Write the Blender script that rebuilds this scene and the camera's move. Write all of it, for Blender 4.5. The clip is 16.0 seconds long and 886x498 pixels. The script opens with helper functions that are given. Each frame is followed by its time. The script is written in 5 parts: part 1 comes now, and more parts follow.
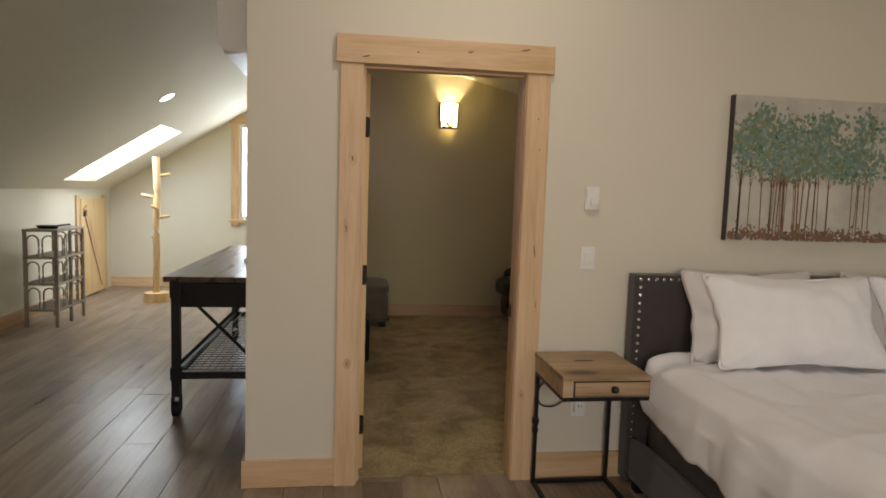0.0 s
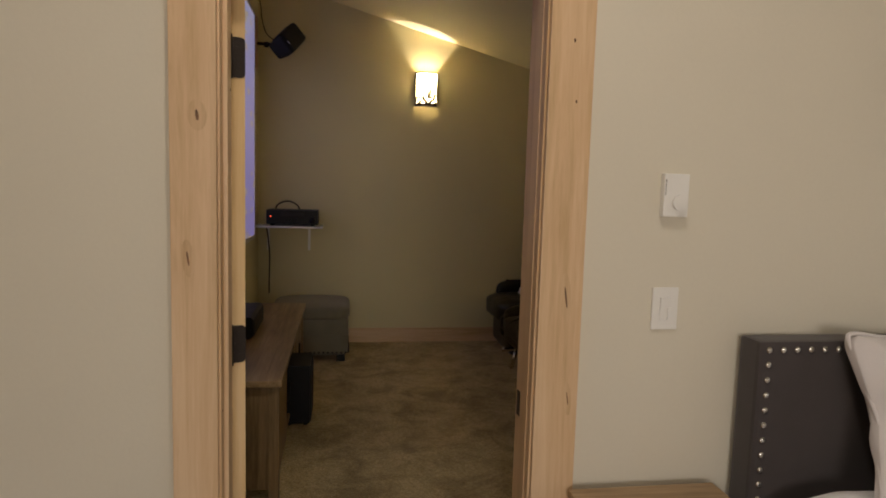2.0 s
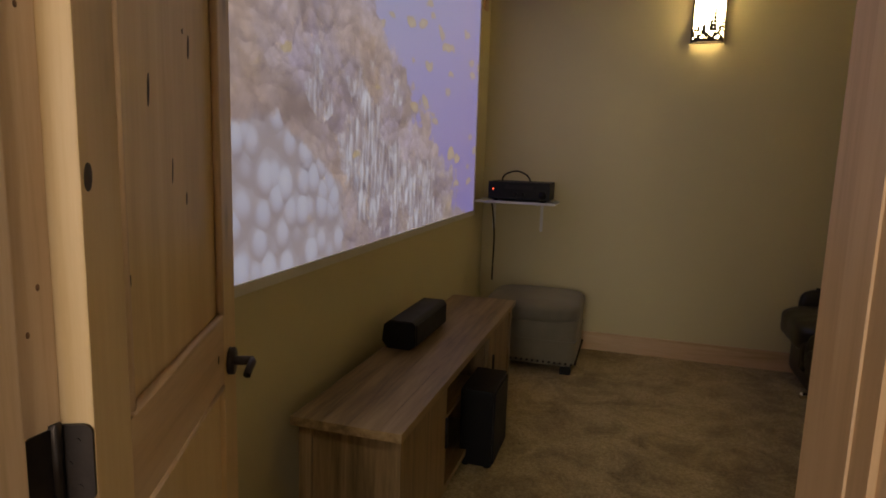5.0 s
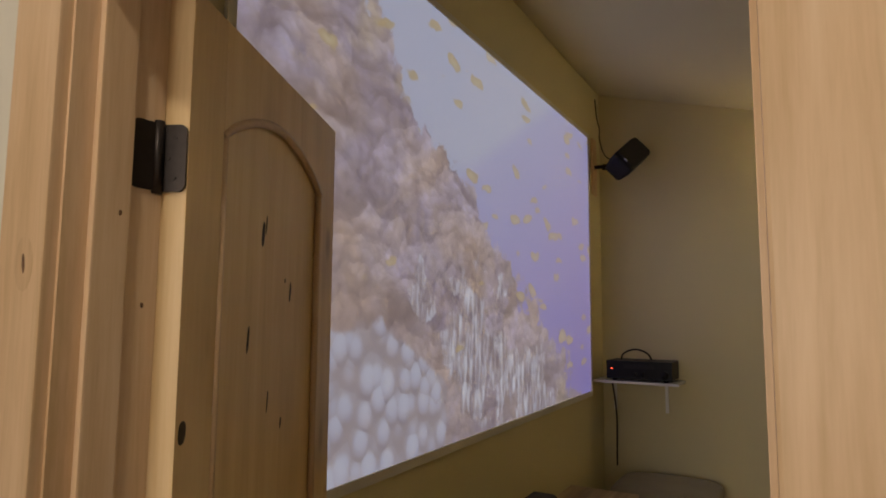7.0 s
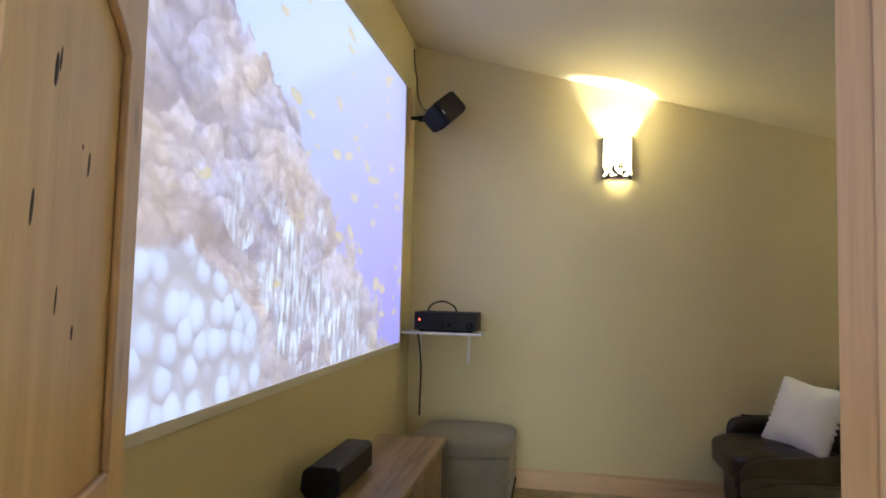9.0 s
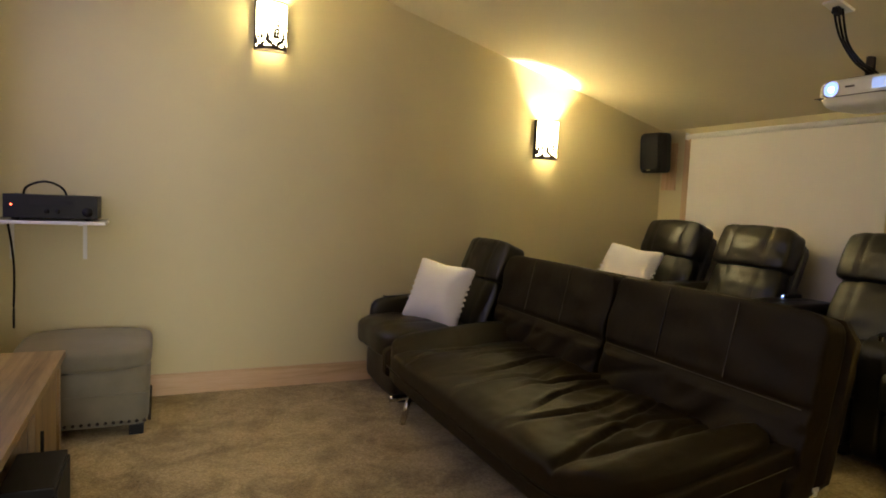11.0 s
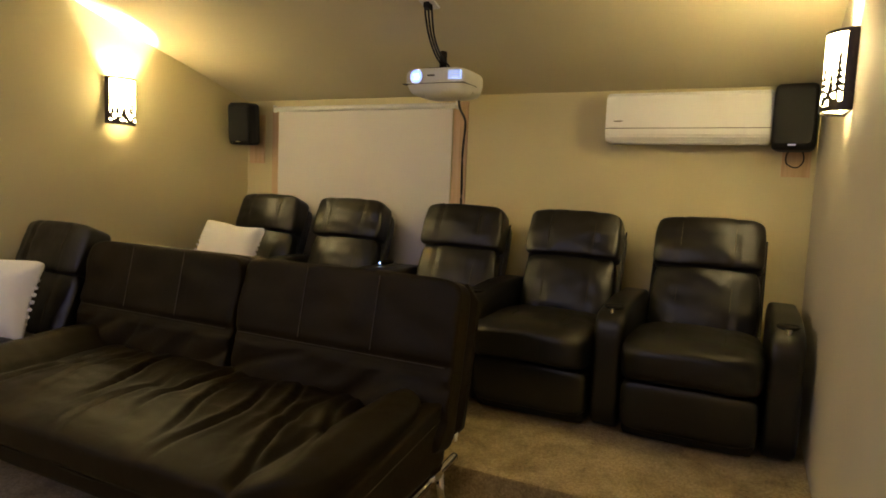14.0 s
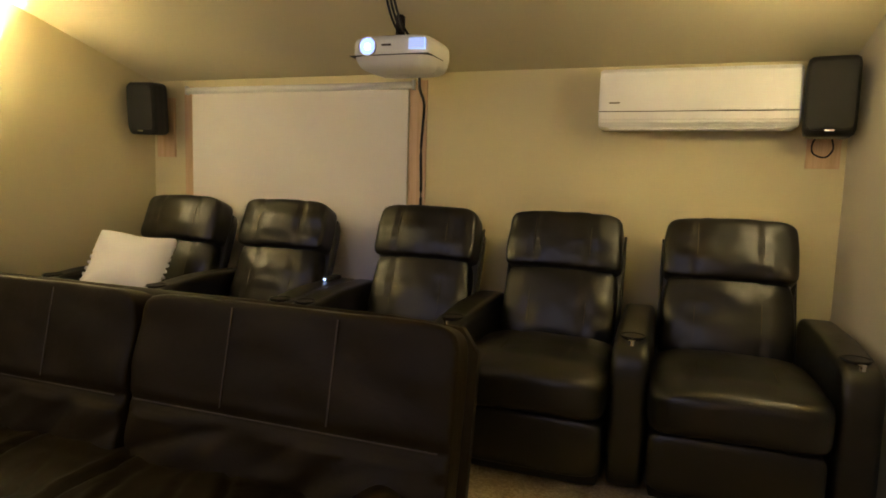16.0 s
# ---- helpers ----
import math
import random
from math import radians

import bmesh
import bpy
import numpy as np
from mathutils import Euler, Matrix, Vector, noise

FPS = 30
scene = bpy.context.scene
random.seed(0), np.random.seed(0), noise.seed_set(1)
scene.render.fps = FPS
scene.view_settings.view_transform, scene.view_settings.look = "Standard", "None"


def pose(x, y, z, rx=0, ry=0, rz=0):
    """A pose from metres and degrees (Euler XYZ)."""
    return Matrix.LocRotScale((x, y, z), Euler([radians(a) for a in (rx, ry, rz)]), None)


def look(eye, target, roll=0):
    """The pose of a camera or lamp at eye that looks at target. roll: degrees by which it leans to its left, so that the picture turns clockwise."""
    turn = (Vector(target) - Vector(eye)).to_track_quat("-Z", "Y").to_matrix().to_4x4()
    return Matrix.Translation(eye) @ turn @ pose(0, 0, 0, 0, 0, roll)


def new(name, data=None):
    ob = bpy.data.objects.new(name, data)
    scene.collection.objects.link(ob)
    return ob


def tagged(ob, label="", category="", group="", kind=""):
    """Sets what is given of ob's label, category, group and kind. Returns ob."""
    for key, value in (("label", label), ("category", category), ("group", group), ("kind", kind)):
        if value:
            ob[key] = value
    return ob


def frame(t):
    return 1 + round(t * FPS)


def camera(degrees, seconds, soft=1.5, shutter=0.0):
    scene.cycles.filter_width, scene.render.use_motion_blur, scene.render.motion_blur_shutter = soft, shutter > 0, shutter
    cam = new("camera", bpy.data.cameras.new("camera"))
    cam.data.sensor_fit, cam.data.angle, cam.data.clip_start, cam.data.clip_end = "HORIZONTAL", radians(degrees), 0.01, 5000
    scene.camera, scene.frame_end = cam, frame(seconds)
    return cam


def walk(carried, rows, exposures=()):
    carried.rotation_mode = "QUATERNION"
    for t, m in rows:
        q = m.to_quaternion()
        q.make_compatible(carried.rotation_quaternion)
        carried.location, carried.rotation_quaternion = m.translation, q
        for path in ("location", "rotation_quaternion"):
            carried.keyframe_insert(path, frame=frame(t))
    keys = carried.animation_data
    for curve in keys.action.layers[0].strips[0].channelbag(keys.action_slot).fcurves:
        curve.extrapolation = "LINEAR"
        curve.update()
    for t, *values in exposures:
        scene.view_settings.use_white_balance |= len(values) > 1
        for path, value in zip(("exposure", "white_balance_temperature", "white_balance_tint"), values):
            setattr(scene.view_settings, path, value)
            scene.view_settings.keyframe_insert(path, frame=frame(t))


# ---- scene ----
cam = camera(70.5, 16.0, soft=1.8)
PATH = [
    (0, (0.069, 0.056, 1.468), (0.353, 2.028, 1.287), 1.9),
    (0.5, (0.169, 0.458, 1.477), (0.485, 2.424, 1.29), 1.9),
    (1, (0.24, 0.842, 1.461), (0.558, 2.807, 1.272), 1.9),
    (1.5, (0.316, 1.206, 1.465), (0.634, 3.171, 1.274), 1.6),
    (2, (0.389, 1.546, 1.464), (0.709, 3.51, 1.269), 1.7),
    (2.5, (0.44, 1.862, 1.472), (0.759, 3.828, 1.298), 1.5),
    (3, (0.493, 2.16, 1.445), (0.769, 4.133, 1.269), 1.3),
    (3.5, (0.552, 2.393, 1.375), (0.614, 4.379, 1.146), 0.8),
    (3.7, (0.575, 2.466, 1.363), (0.554, 4.443, 1.065), 1.1),
    (5.8, (0.818, 2.698, 1.484), (0.002, 4.507, 1.236), 0.6),
    (6, (0.83, 2.697, 1.499), (-0.026, 4.497, 1.338), 0.5),
    (6.5, (0.875, 2.667, 1.531), (-0.058, 4.435, 1.574), 0.1),
    (7, (0.906, 2.646, 1.555), (-0.063, 4.383, 1.756), 0.4),
    (7.5, (0.917, 2.643, 1.561), (-0.059, 4.357, 1.897), 0.2),
    (8, (0.849, 2.683, 1.542), (-0.119, 4.4, 1.881), 0.2),
    (8.5, (0.746, 2.748, 1.49), (0.037, 4.595, 1.783), 0.6),
    (9, (0.702, 2.777, 1.41), (0.353, 4.743, 1.53), 1.4),
    (9.5, (0.682, 2.850, 1.36), (0.629, 4.849, 1.334), 1.7),
    (9.7, (0.684, 2.889, 1.35), (0.732, 4.887, 1.293), 1.6),
    (11.8, (0.414, 3.235, 1.293), (1.642, 4.801, 1.09), 3.2),
    (12, (0.421, 3.249, 1.298), (1.728, 4.75, 1.094), 3.1),
    (12.5, (0.415, 3.3, 1.299), (1.887, 4.64, 1.104), 3.0),
    (13, (0.413, 3.366, 1.302), (2.022, 4.538, 1.11), 2.9),
    (13.5, (0.414, 3.442, 1.301), (2.135, 4.443, 1.115), 2.8),
    (14, (0.407, 3.54, 1.312), (2.198, 4.41, 1.125), 2.5),
    (14.5, (0.41, 3.647, 1.32), (2.256, 4.393, 1.132), 2.4),
    (15, (0.513, 3.74, 1.33), (2.373, 4.446, 1.131), 2.1),
    (15.5, (0.746, 3.871, 1.346), (2.614, 4.554, 1.136), 1.8),
    (16, (1.013, 3.999, 1.356), (2.885, 4.669, 1.142), 1.7),
]
EXPOSURES = [(0, 0.08, 6350, 12), (2.0, 0.12, 6450, 13), (3.5, 0.30, 6600, 13), (6.0, 0.32, 6600, 14), (7.5, 0.32, 6350, 12), (8.5, 0.88, 6050, 9), (9.0, 1.68, 5350, 4), (9.7, 1.80, 5300, 5), (11.8, 1.78, 6450, 9), (13.5, 1.82, 6400, 9), (16.0, 2.02, 6300, 9)]
walk(cam, [(t, look(eye, target, roll)) for t, eye, target, roll in PATH], EXPOSURES)

# ---- world and large lights ----
world = bpy.data.worlds.new("sky")
scene.world = world
world.use_nodes = True
wn = world.node_tree
sky = wn.nodes.new("ShaderNodeTexSky")
sky.sky_type, sky.sun_disc = "NISHITA", False
sky.sun_elevation, sky.sun_rotation = radians(38), radians(200)
wn.links.new(sky.outputs[0], wn.nodes["Background"].inputs[0])
wn.nodes["Background"].inputs[1].default_value = 0.10


def lamp(name, kind, place, energy, colour, target=None, size=None, size_y=None, radius=None):
    data = bpy.data.lights.new(name, kind)
    data.energy, data.color = energy, colour
    if kind == "AREA":
        data.shape, data.size, data.size_y = "RECTANGLE", size, size_y or size
    if radius is not None:
        data.shadow_soft_size = radius
    ob = new(name, data)
    ob.matrix_world = look(place, target) if target else Matrix.Translation(place)
    return ob


SUN = lamp("sun", "SUN", (0, 0, 12), 2.0, (1.0, 0.95, 0.88), target=(2.5, 5.5, 0))
SUN.data.angle = radians(0.5)
# daylight from unseen bedroom windows behind, and through the loft's window and roof window
lamp("bedroom_daylight_fill", "AREA", (0.3, -2.85, 1.62), 58, (1.0, 0.90, 0.79), (0.7, 1.0, 0.6), 2.0, 1.2)
# added fill from the east to brighten the bed; no known window there
lamp("bedroom_daylight_fill", "AREA", (4.9, 0.3, 1.45), 5, (1.0, 0.94, 0.87), (2.0, 0.8, 0.3), 1.5, 1.2)
# recessed lights in the bedroom ceiling
BEDROOM_DOWNLIGHTS = ((0.62, 2.10), (3.70, 1.60), (0.62, -0.60), (3.70, -1.20))
for (lx, ly), watts in zip(BEDROOM_DOWNLIGHTS, (11, 2.5, 2.5, 2.5)):
    lamp("downlight", "AREA", (lx, ly, 3.115), watts, (1.0, 0.90, 0.76), (lx, ly, 0), 0.13)
lamp("loft_window_light", "AREA", (-1.05, 9.22, 1.65), 12, (0.70, 0.86, 1.0), (-1.2, 6.0, 1.0), 0.8, 1.3)
lamp("roof_window_light", "AREA", (-2.52, 7.95, 1.76), 12, (0.84, 0.93, 1.0), (-2.0, 7.95, 0.6), 0.9, 0.4)

# ---- materials ----


def material(name):
    m = bpy.data.materials.new(name)
    m.use_nodes = True
    nt = m.node_tree
    return m, nt, nt.nodes["Principled BSDF"]


def node(nt, kind, links=(), **values):
    n = nt.nodes.new("ShaderNode" + kind)
    for k, v in values.items():
        n.inputs[k.replace("_", " ")].default_value = v
    for key, out in links:
        nt.links.new(out, n.inputs[key])
    return n


def ramp(nt, fac, stops):
    r = nt.nodes.new("ShaderNodeValToRGB")
    el = r.color_ramp.elements
    while len(el) < len(stops):
        el.new(0.5)
    for e, (p, c) in zip(el, stops):
        e.position, e.color = p, (*c, 1)
    nt.links.new(fac, r.inputs[0])
    return r


def coords(nt, scale=(1, 1, 1), shuffle=True):
    tc = nt.nodes.new("ShaderNodeTexCoord")
    mp = nt.nodes.new("ShaderNodeMapping")
    mp.inputs["Scale"].default_value = scale
    nt.links.new(tc.outputs["Object"], mp.inputs["Vector"])
    if shuffle:
        info = nt.nodes.new("ShaderNodeObjectInfo")
        mul = nt.nodes.new("ShaderNodeMath")
        mul.operation = "MULTIPLY"
        mul.inputs[1].default_value = 17.0
        nt.links.new(info.outputs["Random"], mul.inputs[0])
        nt.links.new(mul.outputs[0], mp.inputs["Location"])
    return mp.outputs[0]


def bump(nt, bsdf, height, strength, distance):
    b = nt.nodes.new("ShaderNodeBump")
    b.inputs["Strength"].default_value, b.inputs["Distance"].default_value = strength, distance
    nt.links.new(height, b.inputs["Height"])
    nt.links.new(b.outputs[0], bsdf.inputs["Normal"])


def plain(name, base, rough=0.5, metal=0.0, vary=0.12, scale=3.0, fine=60.0, relief=0.0, depth=0.002, spec=0.5, sheen=0.0):
    """A surface with patches at one scale, grain at another, and fine relief."""
    m, nt, b = material(name)
    v = coords(nt)
    big = node(nt, "TexNoise", [("Vector", v)], Scale=scale, Detail=4.0, Roughness=0.6)
    small = node(nt, "TexNoise", [("Vector", v)], Scale=fine, Detail=3.0, Roughness=0.6)
    mix = nt.nodes.new("ShaderNodeMath")
    mix.operation = "MULTIPLY_ADD"
    nt.links.new(small.outputs[0], mix.inputs[0])
    mix.inputs[1].default_value = 0.4
    nt.links.new(big.outputs[0], mix.inputs[2])
    lo = [c * (1 - vary) for c in base]
    hi = [min(1, c * (1 + vary)) for c in base]
    r = ramp(nt, mix.outputs[0], [(0.45, lo), (0.95, hi)])
    nt.links.new(r.outputs[0], b.inputs["Base Color"])
    b.inputs["Metallic"].default_value = metal
    b.inputs["Specular IOR Level"].default_value = spec
    b.inputs["Sheen Weight"].default_value = sheen
    rr = nt.nodes.new("ShaderNodeMapRange")
    rr.inputs["To Min"].default_value, rr.inputs["To Max"].default_value = rough * 0.85, min(1, rough * 1.15)
    nt.links.new(big.outputs[0], rr.inputs[0])
    nt.links.new(rr.outputs[0], b.inputs["Roughness"])
    if relief:
        bump(nt, b, small.outputs[0], relief, depth)
    return m


def wood(name, dark, mid, light, along="z", rough=0.45, grain=9.0, knots=0.0, coarse=1.0):
    """Long grain along one axis, patches from board to board, and knots."""
    m, nt, b = material(name)
    squeeze = {"x": (0.06, 1, 1), "y": (1, 0.06, 1), "z": (1, 1, 0.06)}[along]
    v = coords(nt, squeeze)
    w = node(nt, "TexNoise", [("Vector", v)], Scale=grain * 2.2, Detail=6.0, Roughness=0.65, Distortion=0.6)
    fine = node(nt, "TexNoise", [("Vector", v)], Scale=grain * 14, Detail=3.0, Roughness=0.7)
    v2 = coords(nt, {"x": (0.4, 1, 1), "y": (1, 0.4, 1), "z": (1, 1, 0.4)}[along])
    patch = node(nt, "TexNoise", [("Vector", v2)], Scale=2.6 * coarse, Detail=3.0)
    add = nt.nodes.new("ShaderNodeMath")
    add.operation = "MULTIPLY_ADD"
    nt.links.new(fine.outputs[0], add.inputs[0])
    add.inputs[1].default_value = 0.35
    nt.links.new(w.outputs[0], add.inputs[2])
    add2 = nt.nodes.new("ShaderNodeMath")
    add2.operation = "MULTIPLY_ADD"
    nt.links.new(patch.outputs[0], add2.inputs[0])
    add2.inputs[1].default_value = 0.7
    nt.links.new(add.outputs[0], add2.inputs[2])
    half = nt.nodes.new("ShaderNodeMath")
    half.operation = "MULTIPLY"
    half.inputs[1].default_value = 0.5
    nt.links.new(add2.outputs[0], half.inputs[0])
    r = ramp(nt, half.outputs[0], [(0.40, dark), (0.51, mid), (0.63, light)])
    colour = r.outputs[0]
    if knots:
        kv = coords(nt, {"x": (0.45, 1, 1), "y": (1, 0.45, 1), "z": (1, 1, 0.45)}[along])
        vor = node(nt, "TexVoronoi", [("Vector", kv)], Scale=knots)
        kr = ramp(nt, vor.outputs["Distance"], [(0.0, (1, 1, 1)), (0.07, (0.8, 0.8, 0.8)), (0.11, (0.22, 0.22, 0.22)), (0.24, (0, 0, 0))])
        mx = nt.nodes.new("ShaderNodeMixRGB")
        nt.links.new(kr.outputs[0], mx.inputs[0])
        nt.links.new(colour, mx.inputs[1])
        mx.inputs[2].default_value = (dark[0] * 0.28, dark[1] * 0.2, dark[2] * 0.16, 1)
        colour = mx.outputs[0]
    nt.links.new(colour, b.inputs["Base Color"])
    rr = nt.nodes.new("ShaderNodeMapRange")
    rr.inputs["To Min"].default_value, rr.inputs["To Max"].default_value = rough * 0.8, rough * 1.2
    nt.links.new(w.outputs[0], rr.inputs[0])
    nt.links.new(rr.outputs[0], b.inputs["Roughness"])
    bump(nt, b, add.outputs[0], 0.12, 0.002)
    return m


def glow(name, colour, strength):
    m, nt, b = material(name)
    b.inputs["Base Color"].default_value = (*colour, 1)
    b.inputs["Emission Color"].default_value = (*colour, 1)
    b.inputs["Emission Strength"].default_value = strength
    return m


PAINT = plain("wall_paint", (0.705, 0.66, 0.55), 0.62, vary=0.03, scale=1.2, fine=85, relief=0.10, depth=0.003, spec=0.35)
# theatre copies of the house paint, yellowed to carry the sconces' warm light
LAMPLIT_PAINT = plain("lamplit_wall_paint", (0.69, 0.612, 0.360), 0.62, vary=0.03, scale=1.2, fine=85, relief=0.12, depth=0.003, spec=0.35)
LAMPLIT_CEILING = plain("lamplit_ceiling_paint", (0.70, 0.632, 0.43), 0.7, vary=0.03, scale=1.0, fine=70, relief=0.12, depth=0.003, spec=0.3)
CEILING = plain("ceiling_paint", (0.72, 0.675, 0.565), 0.7, vary=0.03, scale=1.0, fine=70, relief=0.12, depth=0.003, spec=0.3)
ALDER = wood("alder_upright", (0.55, 0.36, 0.185), (0.675, 0.465, 0.270), (0.76, 0.56, 0.36), "z", 0.42, knots=2.1)
ALDER_X = wood("alder_level", (0.55, 0.36, 0.185), (0.675, 0.465, 0.270), (0.76, 0.56, 0.36), "x", 0.42, knots=2.1)
ALDER_Y = wood("alder_lengthwise", (0.55, 0.36, 0.185), (0.675, 0.465, 0.270), (0.76, 0.56, 0.36), "y", 0.42, knots=2.1)
PINE_DOOR = wood("alder_door", (0.68, 0.462, 0.215), (0.76, 0.54, 0.27), (0.82, 0.61, 0.345), "z", 0.40, knots=3.1)
PLANK = wood("floor_oak", (0.15, 0.108, 0.078), (0.25, 0.188, 0.14), (0.36, 0.285, 0.225), "y", 0.30, grain=5, coarse=1.3)
RUSTIC = wood("rustic_wood", (0.26, 0.165, 0.085), (0.44, 0.30, 0.17), (0.57, 0.42, 0.26), "x", 0.5, grain=8, knots=2.4)
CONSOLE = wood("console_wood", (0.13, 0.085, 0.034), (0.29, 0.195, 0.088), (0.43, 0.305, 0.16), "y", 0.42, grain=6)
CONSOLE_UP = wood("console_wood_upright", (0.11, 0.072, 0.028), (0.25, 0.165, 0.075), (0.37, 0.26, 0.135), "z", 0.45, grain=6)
DESK_TOP = wood("desk_top_wood", (0.035, 0.018, 0.012), (0.075, 0.040, 0.028), (0.13, 0.075, 0.055), "y", 0.28, grain=6)
GREY_WOOD = wood("washed_wood", (0.21, 0.17, 0.13), (0.34, 0.28, 0.225), (0.45, 0.385, 0.315), "z", 0.6)
LOG = wood("peeled_log", (0.52, 0.32, 0.13), (0.68, 0.46, 0.22), (0.76, 0.56, 0.32), "z", 0.45, knots=3.0)


def carpet_material():
    """Cut pile: speckled tufts, and soft patches where the pile lies the other way."""
    m, nt, b = material("carpet")
    v = coords(nt, shuffle=False)
    tuft = node(nt, "TexNoise", [("Vector", v)], Scale=85.0, Detail=4.0, Roughness=0.75)
    tread = node(nt, "TexNoise", [("Vector", v)], Scale=3.4, Detail=6.0, Roughness=0.68, Distortion=0.5)
    c = ramp(nt, tuft.outputs[0], [(0.32, (0.28, 0.205, 0.092)), (0.46, (0.455, 0.355, 0.175)), (0.56, (0.54, 0.43, 0.222)), (0.70, (0.69, 0.58, 0.33))]).outputs[0]
    t = ramp(nt, tread.outputs[0], [(0.38, (0.62, 0.60, 0.56)), (0.49, (0.90, 0.89, 0.87)), (0.60, (1.12, 1.12, 1.12))]).outputs[0]
    mx = nt.nodes.new("ShaderNodeMixRGB")
    mx.blend_type, mx.inputs[0].default_value = "MULTIPLY", 1.0
    nt.links.new(c, mx.inputs[1]), nt.links.new(t, mx.inputs[2])
    nt.links.new(mx.outputs[0], b.inputs["Base Color"])
    b.inputs["Roughness"].default_value = 0.95
    b.inputs["Specular IOR Level"].default_value = 0.1
    b.inputs["Sheen Weight"].default_value = 0.2
    bump(nt, b, tuft.outputs[0], 0.8, 0.010)
    return m


CARPET = carpet_material()


def leather(name, base, rough, grain, relief, crease, spec):
    """Hide with fine pebbling, soft creases and scuffed, duller patches."""
    m, nt, b = material(name)
    v = coords(nt)
    patch = node(nt, "TexNoise", [("Vector", v)], Scale=3.5, Detail=5.0, Roughness=0.62)
    pebble = node(nt, "TexVoronoi", [("Vector", v)], Scale=grain)
    fold = node(nt, "TexNoise", [("Vector", v)], Scale=11.0, Detail=4.0, Roughness=0.55, Distortion=1.4)
    c = ramp(nt, patch.outputs[0], [(0.36, [k * 0.88 for k in base]), (0.66, [k * 1.14 for k in base])])
    nt.links.new(c.outputs[0], b.inputs["Base Color"])
    rr = nt.nodes.new("ShaderNodeMapRange")
    rr.inputs["From Min"].default_value, rr.inputs["From Max"].default_value = 0.3, 0.7
    rr.inputs["To Min"].default_value, rr.inputs["To Max"].default_value = rough * 0.93, rough * 1.10
    nt.links.new(patch.outputs[0], rr.inputs[0])
    nt.links.new(rr.outputs[0], b.inputs["Roughness"])
    b.inputs["Specular IOR Level"].default_value = spec
    wide = nt.nodes.new("ShaderNodeBump")
    wide.inputs["Strength"].default_value, wide.inputs["Distance"].default_value = crease, 0.012
    nt.links.new(fold.outputs[0], wide.inputs["Height"])
    fine = nt.nodes.new("ShaderNodeBump")
    fine.inputs["Strength"].default_value, fine.inputs["Distance"].default_value = relief, 0.0012
    nt.links.new(pebble.outputs["Distance"], fine.inputs["Height"])
    nt.links.new(wide.outputs[0], fine.inputs["Normal"])
    nt.links.new(fine.outputs[0], b.inputs["Normal"])
    return m


LEATHER = leather("black_leather", (0.0045, 0.0034, 0.0014), 0.345, 260, 0.22, 0.12, 0.60)
FUTON = leather("brown_black_leatherette", (0.0185, 0.0125, 0.0041), 0.48, 420, 0.35, 0.20, 0.17)
SEAM = plain("seam_thread", (0.060, 0.046, 0.026), 0.6, vary=0.1)
LINEN = plain("white_cotton", (0.90, 0.885, 0.90), 0.85, vary=0.04, scale=6, fine=240, relief=0.25, depth=0.0015, spec=0.2, sheen=0.2)
GREY_LINEN = plain("pale_grey_cotton", (0.70, 0.66, 0.655), 0.88, vary=0.05, scale=6, fine=240, relief=0.25, depth=0.0015, spec=0.2, sheen=0.2)
CHARCOAL = plain("charcoal_fabric", (0.060, 0.050, 0.050), 0.85, vary=0.15, scale=8, fine=320, relief=0.35, depth=0.0012, spec=0.25, sheen=0.25)
OTTOMAN = plain("grey_fabric", (0.215, 0.195, 0.14), 0.9, vary=0.12, scale=7, fine=330, relief=0.4, depth=0.0012, spec=0.2, sheen=0.25)
IRON = plain("black_iron", (0.022, 0.021, 0.021), 0.45, 0.7, vary=0.2, scale=14, fine=90, relief=0.15, depth=0.001)
BRONZE = plain("dark_bronze", (0.055, 0.045, 0.04), 0.42, 0.8, vary=0.2, scale=20, fine=120)
CHROME = plain("chrome", (0.72, 0.70, 0.66), 0.12, 1.0, vary=0.04)
NAIL = plain("nickel_nailhead", (0.62, 0.60, 0.56), 0.22, 1.0, vary=0.05)
KNOT_BROWN = plain("brown_knot", (0.17, 0.085, 0.038), 0.55, vary=0.6, scale=40, fine=160)
SWIRL = wood("grain_swirl", (0.49, 0.315, 0.155), (0.61, 0.41, 0.23), (0.70, 0.50, 0.30), "z", 0.45, grain=14)
KNOT = plain("dark_knot", (0.035, 0.02, 0.012), 0.6, vary=0.4, scale=30, fine=120)
BLACK = plain("black_plastic", (0.008, 0.0075, 0.0075), 0.45, vary=0.15, scale=9, fine=120, relief=0.08, depth=0.001, spec=0.25)
GRILLE = plain("speaker_grille", (0.008, 0.0075, 0.007), 0.75, vary=0.2, scale=20, fine=420, relief=0.6, depth=0.001)
WHITE = plain("white_plastic", (0.82, 0.81, 0.78), 0.32, vary=0.02, scale=5, fine=60)
SHADE = plain("roller_shade_cloth", (0.84, 0.80, 0.74), 0.8, vary=0.03, scale=2, fine=300, relief=0.15, depth=0.001, spec=0.2)
SCREEN_EDGE = plain("screen_border", (0.74, 0.71, 0.64), 0.7, vary=0.03)
RED_LED = glow("red_indicator", (1.0, 0.08, 0.03), 3.0)
BLUE_LED = glow("blue_indicator", (0.3, 0.45, 1.0), 2.5)
DAYLIGHT = glow("bright_sky", (0.90, 0.96, 1.0), 5.0)
DOWNLIGHT = glow("downlight_lens", (1.0, 0.95, 0.86), 4.0)
